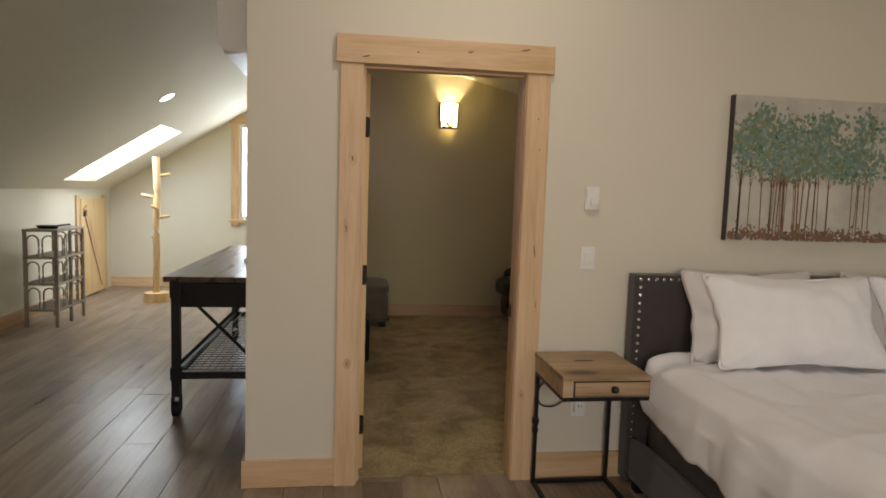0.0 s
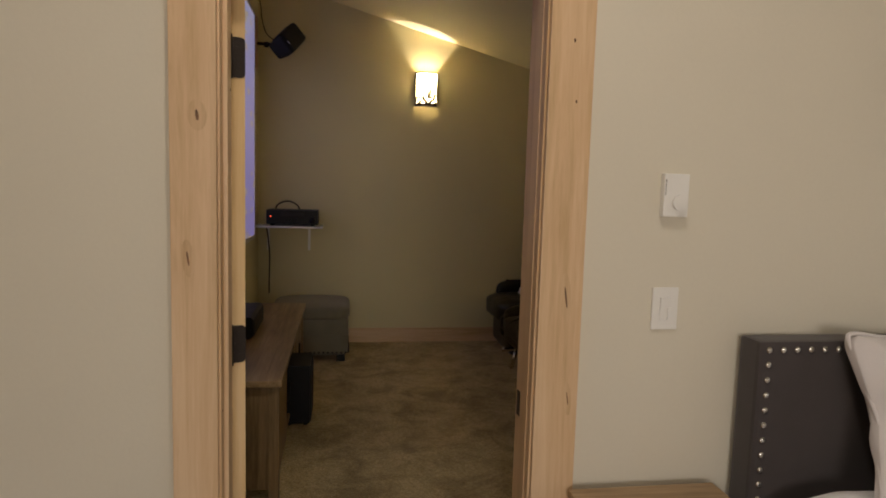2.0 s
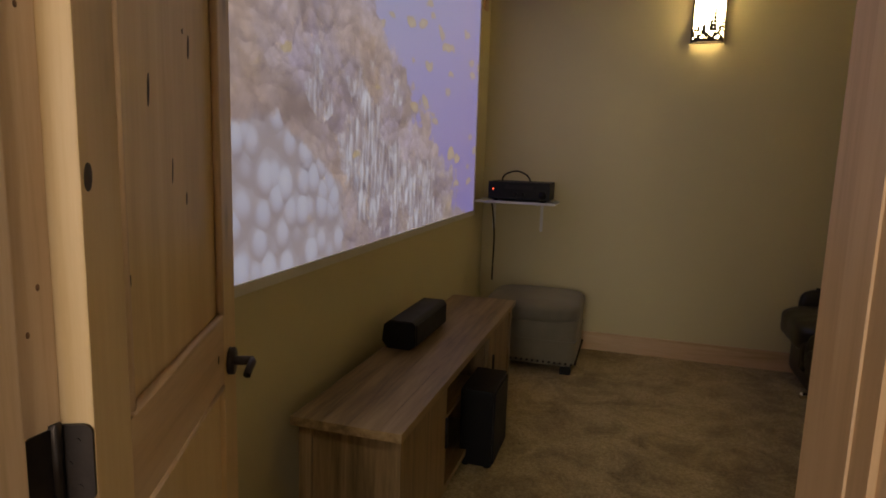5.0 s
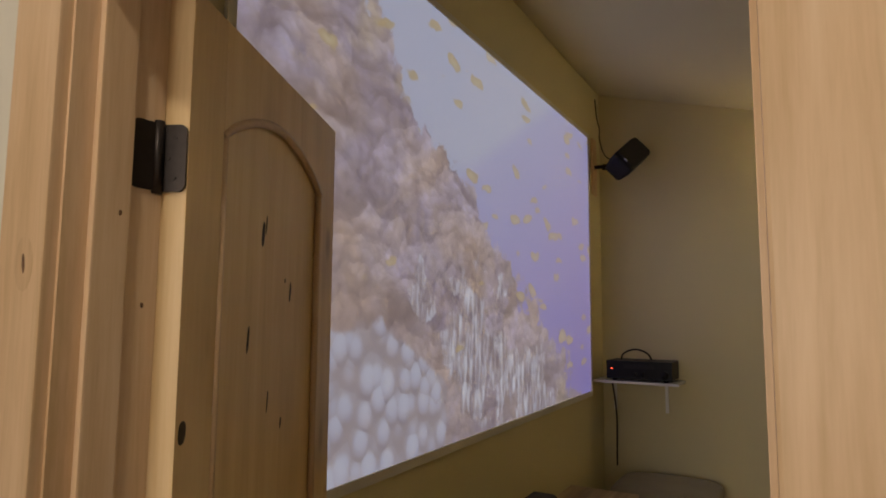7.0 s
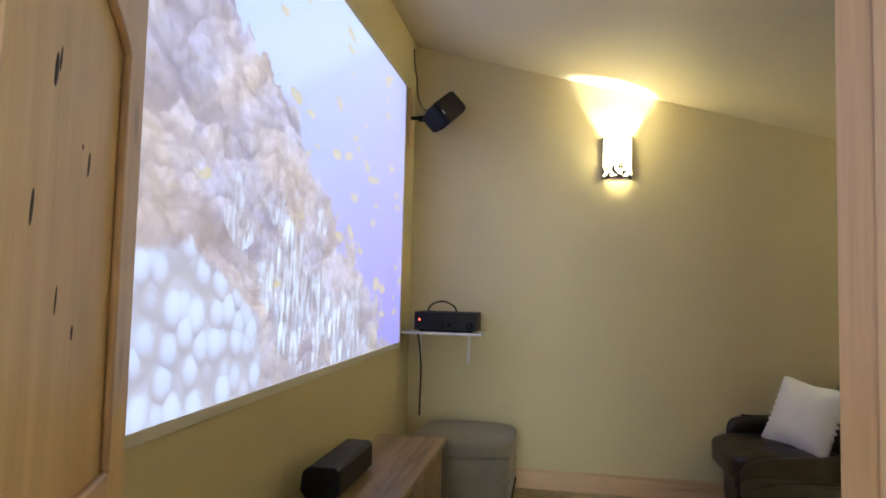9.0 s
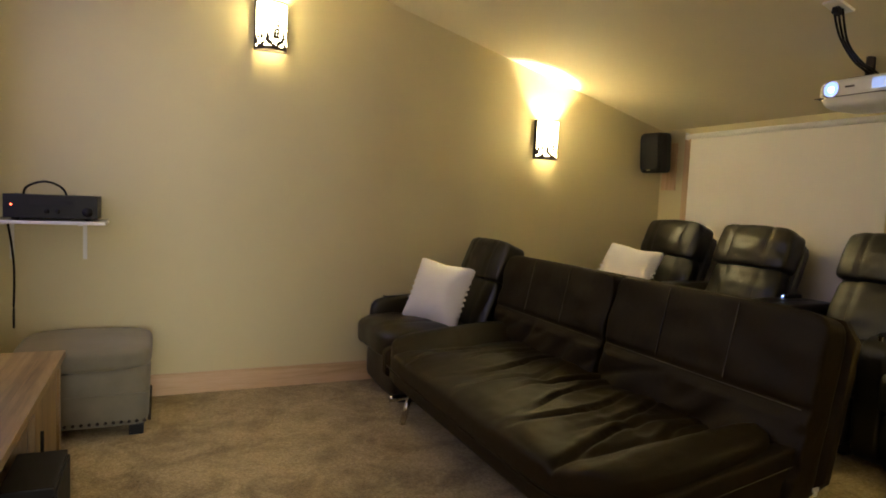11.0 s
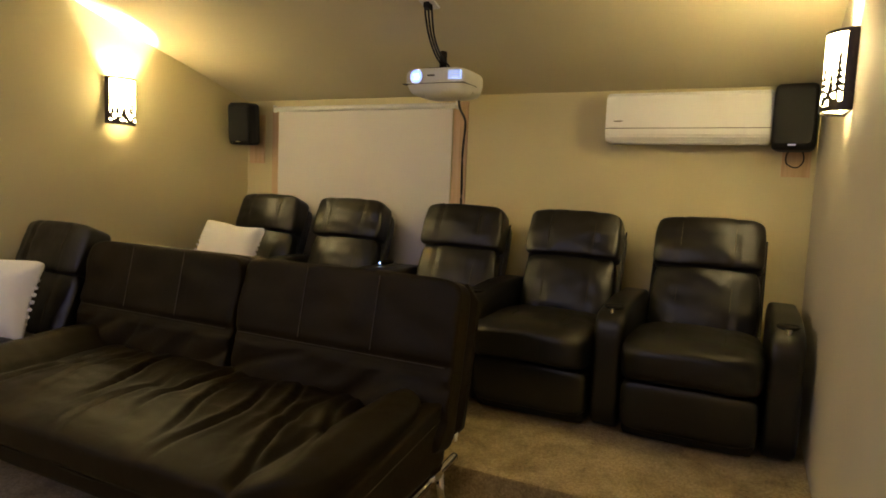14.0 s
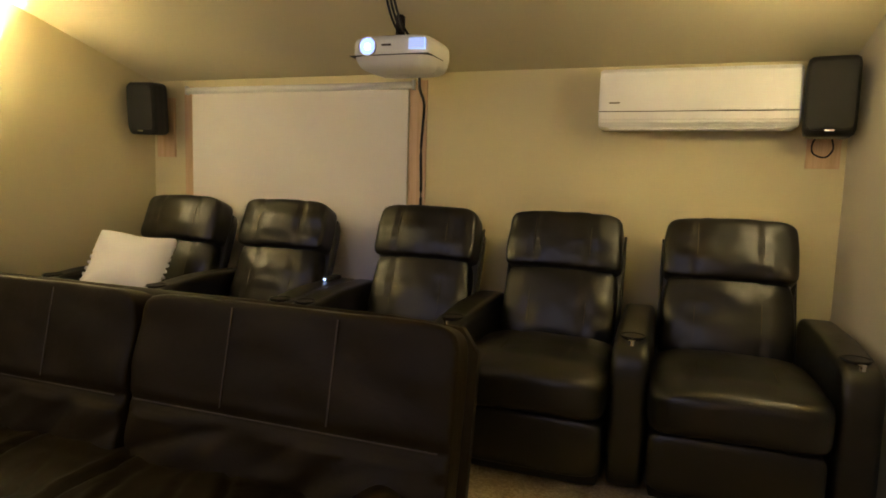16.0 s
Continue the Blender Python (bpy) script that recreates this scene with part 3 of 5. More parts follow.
for kx, kz, w, h in ((0.058, 1.613, 0.006, 0.016), (0.035, 1.281, 0.004, 0.022), (0.965, 1.19, 0.004, 0.035), (0.982, 0.92, 0.003, 0.022), (0.967, 1.689, 0.004, 0.005), (0.956, 1.838, 0.004, 0.006), (0.05, 0.62, 0.005, 0.01), (0.93, 0.45, 0.004, 0.012)):
    if h > 0.009:
        part("grain_swirl", turned(soft(7 * w, 0.0009, 3.2 * h + 0.02, 2.0, 8), Matrix.Translation((kx, 3.078, kz)) @ Matrix.Rotation(-0.1 + 5 * w, 4, "Y")), SWIRL, door, "swirl of darker grain")
    part("knot", turned(soft(1.3 * w, 0.0022, 1.7 * h, 2.2, 6), Matrix.Translation((kx, 3.078, kz)) @ Matrix.Rotation(-0.18 + 9 * w, 4, "Y")), KNOT_BROWN, door, "brown knot")
for kx, kz, w in ((0.112, 2.086, 0.018), (0.355, 2.119, 0.005), (0.606, 2.135, 0.013), (0.875, 2.16, 0.024)):
    part("knot", turned(soft(2 * w, 0.0026, 0.007, 2.2, 6), Matrix.Translation((kx, 3.066, kz)) @ Matrix.Rotation(-0.2, 4, "Y")), KNOT_BROWN, door, "brown knot")
for ky, kz in ((3.165, 1.686), (3.213, 1.562), (3.217, 1.256), (3.201, 1.204), (3.11, 0.9)):
    part("knot", turned(soft(0.002, 0.005, 0.008, 2.2, 6), Matrix.Translation((0.117 if 3.128 < ky < 3.18 else 0.105, ky, kz))), KNOT_BROWN, door, "small dark knot")


def hinge_leaf(y0, y1, z0, z1, x0, x1, r=0.011):
    """A thin plate with two rounded corners on its free edge, y0."""
    pts = [(y1, z0), (y1, z1)]
    for cz, a0 in ((z1 - r, 90), (z0 + r, 180)):
        pts += [(y0 + r + r * math.cos(radians(a0 + 18 * k)), cz + r * math.sin(radians(a0 + 18 * k))) for k in range(6)]
    return prism(bmesh.new(), pts, "x", x0, x1)


def theatre_door():
    leaf = thing("door_1", (0.100, 3.230, 0.0), "open knotty alder door with an arched upper panel", "door", turn=113)
    leaf["kind"] = "structure"
    W, T = 0.765, 0.0445
    part("stile", boxes((0.004, 0.115, -T, 0, 0.012, 2.04), bevel=0.002), PINE_DOOR, leaf)
    part("stile", boxes((W - 0.115, W, -T, 0, 0.012, 2.04), bevel=0.002), PINE_DOOR, leaf)
    part("bottom_rail", boxes((0.115, W - 0.115, -T, 0, 0.012, 0.23), bevel=0.002), ALDER_X, leaf)
    part("lock_rail", boxes((0.115, W - 0.115, -T, 0, 0.89, 1.04), bevel=0.002), ALDER_X, leaf)
    x0, x1 = 0.115, W - 0.115
    bm = bmesh.new()
    arc = [(x0 + (x1 - x0) * i / 16, 1.85 + 0.085 * math.sin(math.pi * i / 16) ** 0.8) for i in range(17)]
    prism(bm, [(x0, 2.04)] + arc + [(x1, 2.04)], "y", -T, 0)
    part("top_rail", bm, PINE_DOOR, leaf)
    bm = bmesh.new()
    prism(bm, [(x0, 1.04), (x1, 1.04)] + arc[::-1], "y", -T + 0.012, -0.012)
    part("panel", bm, PINE_DOOR, leaf, "plain knotty upper panel")
    part("panel", boxes((x0, x1, -T + 0.012, -0.012, 0.23, 0.89)), PINE_DOOR, leaf)
    for y in (-T + 0.004, -0.004):
        pts = [(px, y, pz - 0.009) for px, pz in arc]
        part("panel_moulding", path_tube(pts, 0.009), ALDER_X, leaf, smooth=True)
        part("panel_moulding", rods(((x0 + 0.008, y, 1.05), (x0 + 0.008, y, 1.84)), r=0.008), ALDER, leaf, smooth=True)
        part("panel_moulding", rods(((x1 - 0.008, y, 1.05), (x1 - 0.008, y, 1.84)), r=0.008), ALDER, leaf, smooth=True)
        part("panel_moulding", rods(((x0 + 0.01, y, 1.046), (x1 - 0.01, y, 1.046)), r=0.008), ALDER_X, leaf, smooth=True)
        part("panel_moulding", rods(((x0 + 0.01, y, 0.884), (x1 - 0.01, y, 0.884)), r=0.008), ALDER_X, leaf, smooth=True)
    for s in (-1, 1):
        y = -T if s < 0 else 0
        bm = bmesh.new()
        rod(bm, (W - 0.065, y, 0.925), (W - 0.065, y + s * 0.012, 0.925), 0.032, seg=20)
        rod(bm, (W - 0.065, y, 0.925), (W - 0.065, y + s * 0.055, 0.925), 0.011)
        h = part("door_handle", bm, BRONZE, leaf, "dark bronze lever handle", smooth=True)
        part("lever", path_tube([(W - 0.065, y + s * 0.05, 0.925), (W - 0.085, y + s * 0.056, 0.928), (W - 0.112, y + s * 0.054, 0.922), (W - 0.130, y + s * 0.052, 0.912)], 0.009, 10), BRONZE, h, smooth=True)
    for z in (0.20, 0.985, 1.727):
        hinge = part("hinge", hinge_leaf(-T + 0.001, -0.001, z, z + 0.10, -0.001, 0.0045), BRONZE, leaf, "dark bronze butt hinge")
        part("knuckle", rods(((-0.006, -0.003, z - 0.004), (-0.006, -0.003, z + 0.104)), r=0.008), BRONZE, hinge, smooth=True)
        for k in range(3):
            part("screw", rods(((-0.0022, -T / 2 + (0.006 if k % 2 else -0.004), z + 0.02 + 0.03 * k), (0.001, -T / 2 + (0.006 if k % 2 else -0.004), z + 0.02 + 0.03 * k)), r=0.0036, seg=8), BRONZE, hinge)
    for sx, sz, w, h in ((0.324, 1.705, 0.007, 0.026), (0.338, 1.725, 0.003, 0.02), (0.483, 1.597, 0.005, 0.022), (0.268, 1.502, 0.005, 0.026), (0.023, 1.38, 0.011, 0.017), (0.165, 1.225, 0.004, 0.010), (0.447, 1.323, 0.004, 0.012), (0.371, 1.376, 0.003, 0.022), (0.45, 1.62, 0.003, 0.005), (0.60, 0.96, 0.006, 0.009), (0.35, 0.55, 0.006, 0.02), (0.22, 0.42, 0.008, 0.012)):
        inset = 0.012 if x0 < sx < x1 and not 0.89 < sz < 1.04 else 0.0
        part("knot", turned(soft(2 * w, 0.002, 2 * h, 2.2, 6), Matrix.Translation((sx, -T + inset, sz)) @ Matrix.Rotation(0.12, 4, "Y")), KNOT, leaf, "dark open knot")
    return leaf


theatre_door()
for z in (0.20, 0.985, 1.727):
    plate = part("hinge_plate", hinge_leaf(3.183, 3.230, z, z + 0.10, 0.1045, 0.1075), BRONZE, door, "dark bronze hinge plate on the jamb")

# east window of the theatre, closed by a roller shade
win = tagged(part("window_theatre", boxes((4.425, 4.44, 5.345, 5.452, 0.70, 1.93), (4.425, 4.44, 7.008, 7.078, 0.70, 1.93), bevel=0.003), ALDER), "alder-cased window behind a lowered roller shade", "window", kind="structure")
part("pane", boxes((4.52, 4.528, 5.53, 6.93, 1.06, 1.84)), GLASS, win, "dark window pane")
shade = thing("roller_shade", (4.42, 6.23, 1.9), "lowered off-white roller shade over the window", "window shade")
part("roller_tube", rods(((-0.015, -0.80, 0), (-0.015, 0.80, 0)), r=0.021, seg=16), WHITE, shade, "white roller tube", smooth=True)
part("cloth", boxes((-0.006, -0.003, -0.775, 0.775, -1.16, 0.0)), SHADE, shade)
part("hem_bar", boxes((-0.011, 0.001, -0.775, 0.775, -1.185, -1.157), bevel=0.003), WHITE, shade)
part("bracket", boxes((-0.03, 0.004, -0.815, -0.803, -0.025, 0.03), bevel=0.002), WHITE, shade)
part("bracket", boxes((-0.03, 0.004, 0.803, 0.815, -0.025, 0.03), bevel=0.002), WHITE, shade)

# ---- theatre things ----


def recliner(name, y, x_front, z_floor, left_arm, right_arm, label, group):
    """A theatre recliner that faces -x; its base is at the seat's front, on the floor, at the seat's middle."""
    r = thing(name, (x_front, y, z_floor), label, "recliner", group)
    part("base", turned(soft(0.74, 0.585, 0.22, 16, 8), Matrix.Translation((0.52, 0, 0.125))), LEATHER, r, smooth=True)
    part("footrest", turned(soft(0.13, 0.585, 0.235, 7, 12, wrinkle=0.004, seed=1), Matrix.Translation((0.185, 0, 0.175))), LEATHER, r, "padded footrest panel folded under the seat", smooth=True)

    def seat_shape(q, w):
        w.z += 0.022 * (1 - q.y ** 2) * (1 - q.x ** 2) + 0.02 * max(0, -q.x) ** 2 * (1 - abs(q.y) ** 3) - 0.05 * max(0, -q.x - 0.6) * (q.z + 1) / 2
        w.z += 0.007 * noise.noise(Vector((w.x * 9, w.y * 14, 3 + y))) * (0.3 + q.y ** 2) - 0.006 * math.exp(-((abs(w.y) - 0.135) / 0.010) ** 2) * max(0, q.z)
        return w
    part("seat", turned(soft(0.66, 0.605, 0.21, 5.5, 22, seat_shape, 0.004, 10, 3), Matrix.Translation((0.36, 0, 0.385))), LEATHER, r, "plump leather seat cushion", smooth=True)

    def back_shape(q, w):
        front = max(0, -q.x)
        w.x -= front * (0.034 * (1 - q.y ** 2) * (1 - 0.5 * q.z ** 2) - 0.009 * math.exp(-((abs(w.y) - 0.135) / 0.011) ** 2))
        w.x += front * 0.005 * noise.noise(Vector((w.y * 26, w.z * 9, 4 + y))) * (0.15 + q.y ** 2)
        w.x += front * 0.006 * noise.noise(Vector((w.y * 6, w.z * 16, 9 + y)))
        w.z -= 0.012 * max(0, q.z) * q.y ** 4
        w.y *= 1 - 0.03 * max(0, q.z)
        return w
    lean = Matrix.Translation((0.765, 0, 0.44)) @ Matrix.Rotation(radians(22), 4, "Y")
    low, head = lean @ Matrix.Translation((0.005, 0, 0.165)), lean @ Matrix.Translation((-0.010, 0, 0.470))
    part("backrest", turned(soft(0.13, 0.545, 0.42, 5.5, 26, back_shape, 0.004, 13, 5 + y), low), LEATHER, r, "padded lower back cushion", smooth=True)
    part("headrest", turned(soft(0.165, 0.56, 0.290, 9.0, 28, back_shape, 0.004, 13, 7 + y), head), LEATHER, r, "rounded padded headrest", smooth=True)
    part("back_shell", turned(soft(0.065, 0.58, 0.60, 9, 10), lean @ Matrix.Translation((0.082, 0, 0.265))), LEATHER, r, smooth=True)
    for side in (-1, 1):
        part("piping", path_tube([lean @ Vector((0.048, side * 0.285, -0.02 + 0.56 * k / 5)) for k in range(6)], 0.006, 6), LEATHER, r, smooth=True)
    for s in (-0.135, 0.135):
        for m, x, za, zb in ((low, -0.0875, -0.15, 0.12), (head, -0.1050, -0.10, 0.11)):
            pts = [m @ Vector((x + 0.016 * (2 * k / 5 - 1) ** 2, s, za + (zb - za) * k / 5)) for k in range(6)]
            part("seam", path_tube(pts, 0.0022, 5), SEAM, r)
        part("seam", path_tube([(0.055, s, 0.42), (0.12, s, 0.487), (0.24, s, 0.503), (0.36, s, 0.507)], 0.0022, 5), SEAM, r)
    for dy in [d for d, on in ((-0.38, right_arm), (0.37, left_arm)) if on]:
        def arm_shape(q, w):
            w.z -= 0.03 * max(0, -q.x) if q.z > 0 else 0
            return w
        arm = part("armrest", turned(soft(0.86, 0.150, 0.605, 9, 14, arm_shape, 0.003, 5, 2), Matrix.Translation((0.59, dy, 0.3125))), LEATHER, r, "wide leather armrest with a cup holder", smooth=True)
        bm = bmesh.new()
        rod(bm, (0.30, dy, 0.52), (0.30, dy, 0.5965), 0.046, seg=20)
        part("cup_holder", bm, BLACK, arm, "recessed black cup holder", smooth=False)
        part("rim", path_tube([(0.30 + 0.047 * math.cos(a), dy + 0.047 * math.sin(a), 0.5965) for a in [k * math.pi / 6 for k in range(13)]], 0.0035, 6), IRON, arm, "dark metal rim of the cup holder", smooth=True)
        part("button", rods(((0.225, dy, 0.575), (0.225, dy, 0.595)), r=0.014, seg=14), CHROME, arm, "small chrome control button")
    return r


BACK_ROW = [(3.73, True, True), (4.475, True, False), (5.205, True, False), (6.09, True, True), (6.82, True, False)]
for y, left, right in BACK_ROW:
    recliner("recliner", y, 3.22, 0.185, left, right, "black leather theatre recliner on the carpeted riser", "back row recliners")
recliner("recliner", 7.0, 1.70, 0.004, True, False, "black leather recliner beside the futon at the wall", "front row seats")

# the futon sofa
sofa = thing("futon_sofa", (2.15, 5.62, 0.0), "dark brown leatherette futon sofa with chrome legs", "sofa")


CREASES = ((-0.80, 0.30, 0.016), (-0.66, 0.22, 0.020), (-0.55, 0.35, 0.012), (-0.40, 0.18, 0.022), (-0.24, 0.28, 0.014), (-0.08, 0.16, 0.024), (0.10, 0.25, 0.014), (0.26, 0.14, 0.022), (0.47, 0.20, 0.014), (0.62, 0.10, 0.020))


def seat_fold(q, w):
    """Creases that run from the back of the seat towards its front edge; the ends rise as arms."""
    up = (q.z + 1) / 2
    dip = 0.0
    for k, (yc, lean, deep) in enumerate(CREASES):
        off = w.y - yc - lean * w.x - 0.03 * math.sin(w.x * 8 + k * 1.7)
        reach = math.exp(-((w.x - 0.02 + 0.14 * math.sin(k * 2.3)) / 0.26) ** 2)
        dip += 1.5 * deep * reach * (math.exp(-(off / 0.012) ** 2) - 0.42 * math.exp(-((off - 0.032) / 0.024) ** 2) - 0.25 * math.exp(-((off + 0.03) / 0.02) ** 2))
    dip += 0.014 * math.exp(-((w.x - 0.05 - 0.03 * math.sin(w.y * 5)) / 0.05) ** 2) * (0.5 + 0.5 * math.cos(w.y * 9.5))
    puff = 0.016 * noise.noise(Vector((w.x * 4, w.y * 3, 2))) + 0.004 * noise.noise(Vector((w.x * 14, w.y * 11, 5)))
    rise = min(1.0, max(0.0, (abs(w.y) - 0.77) / 0.17))
    rise = rise * rise * (3 - 2 * rise)
    w.z += up * up * (puff - dip * (1 - rise) - 0.020 * math.exp(-((abs(w.y) - 0.77) / 0.026) ** 2))
    w.z += 0.035 * q.x * up + rise * (0.04 + 0.075 * (q.x + 1) / 2) * (0.8 + 0.2 * up)
    return w


part("seat", turned(soft(0.90, 2.085, 0.185, 5, 128, seat_fold), Matrix.Translation((-0.035, -0.027, 0.383)) @ Matrix.Rotation(radians(3), 4, "Y")), FUTON, sofa, "creased seat pad whose ends rise as arms", smooth=True)
part("piping", path_tube([(-0.452 + 0.02 * abs(k - 10) ** 3 / 1000, -0.95 + 0.188 * k / 2, 0.318 + 0.004 * math.sin(k * 1.3)) for k in range(21)], 0.004, 6), FUTON, sofa, smooth=True)
part("seat_frame", turned(soft(0.84, 2.08, 0.135, 12, 10), Matrix.Translation((0.0, -0.01, 0.258)) @ Matrix.Rotation(radians(4), 4, "Y")), FUTON, sofa, "upholstered seat base", smooth=True)
for s in (-1, 1):
    def panel_shape(q, w):
        w.z += (0.02 + 0.06 * q.x) * (q.z + 1) / 2
        w.y += s * 0.018 * max(0, q.z)
        return w
    panel = part("arm_panel", turned(soft(0.83, 0.085, 0.215, 9, 12, panel_shape, 0.004, 6, s), Matrix.Translation((0.0, -0.01 + s * 1.035, 0.335)) @ Matrix.Rotation(radians(-1), 4, "Y")), FUTON, sofa, "upholstered end under the raised arm", smooth=True)
    part("seam", path_tube([(-0.36 + 0.72 * k / 6, -0.01 + s * 1.088, 0.40 + 0.055 * (-1 + k / 3)) for k in range(7)], 0.002, 5), SEAM, panel)
for yc, ln in ((-0.555, 1.09), (0.545, 1.07)):
    def back_fold(q, w):
        fold = 0.012 * noise.noise(Vector((w.z * 9 + yc, w.y * 5, 5)))
        if q.z < -0.1:
            fold += 0.03 * abs(noise.noise(Vector((w.z * 8 + w.y * 5, w.y * 3, 1 + yc))))
        ridge = 0.022 * max(0, 1 - abs(noise.noise(Vector((w.z * 4.5 + w.y * 2.2, w.y * 2.6 - w.z * 2, 9 + yc)))) * 5) * max(0, min(1, 0.1 - q.z * 1.6))
        front = max(0, -q.x)
        w.x += (ridge - fold + 0.014 * math.exp(-(q.z / 0.05) ** 2)) * front
        return w
    m = Matrix.Translation((0.41, yc - 0.02, 0.63)) @ Matrix.Rotation(radians(12), 4, "Y")
    back = part("backrest", turned(soft(0.13, ln, 0.68, 12, 60, back_fold, 0.004, 6, yc), m), FUTON, sofa, "panelled back cushion", smooth=True)
    for s in (-ln / 6, ln / 6):
        pts = [m @ Vector((-0.068, s, 0.02 + 0.30 * k / 5)) for k in range(6)]
        part("seam", path_tube(pts, 0.0025, 5), SEAM, back)
    part("seam", path_tube([m @ Vector((-0.062, -ln / 2 + 0.03 + (ln - 0.06) * k / 8, 0.0)) for k in range(9)], 0.0025, 5), SEAM, back)
part("back_frame", turned(soft(0.05, 2.24, 0.66, 14, 8), Matrix.Translation((0.495, -0.02, 0.63)) @ Matrix.Rotation(radians(12), 4, "Y")), FUTON, sofa, "upholstered back shell", smooth=True)
part("maker_tag", boxes((0.395, 0.425, -1.128, -1.124, 0.36, 0.375), (0.402, 0.418, -1.128, -1.124, 0.345, 0.358)), WHITE, sofa, "small pale maker's tag")
for y in (-1.085, 0.80):
    bm = path_tube([(-0.42, y, 0.165), (-0.38, y, 0.165), (0.42, y, 0.235), (0.47, y, 0.24)], 0.017, 12)
    rail = part("leg_rail", bm, CHROME, sofa, "chrome tube under the seat", smooth=True)
    part("leg", rods(((-0.33, y, 0.17), (-0.37, y, 0.0)), r=0.017, seg=14), CHROME, rail, smooth=True)
    part("leg", rods(((0.36, y, 0.23), (0.42, y, 0.0)), r=0.017, seg=14), CHROME, rail, smooth=True)
    part("bracket", boxes((0.28, 0.33, y - 0.025, y + 0.025, 0.225, 0.26), bevel=0.004), CHROME, rail)


def throw_pillow(place, turn, tilt, roll, label):
    p = thing("throw_pillow", place, label, "pillow", "white throw pillows", turn)

    def puff(q, w):
        edge = max(abs(q.x), abs(q.z))
        w.y *= (1 - 0.86 * edge ** 3)
        pinch = 1 - 0.09 * abs(abs(q.x) - abs(q.z))
        w.x *= pinch
        w.z *= pinch
        return w
    m = Matrix.Rotation(radians(tilt), 4, "X") @ Matrix.Rotation(radians(roll), 4, "Y")
    part("cover", turned(soft(0.43, 0.17, 0.43, 14, 18, puff, 0.008, 6, place[0]), m), LINEN, p, smooth=True)
    for s in (-1, 1):
        for k in range(11):
            bm = bmesh.new()
            bmesh.ops.create_icosphere(bm, subdivisions=1, radius=0.013, matrix=m @ Matrix.Translation((s * 0.205 * (1 - 0.02 * abs(5 - k) / 5), 0, -0.19 + 0.038 * k)))
            part("pompom", bm, LINEN, p)
    return p


throw_pillow((2.20, 6.93, 0.68), -54, -22, 7, "white throw pillow with pompom edges on the recliner")
throw_pillow((3.66, 6.80, 0.835), -62, -38, 8, "white throw pillow with pompom trim on the back row")


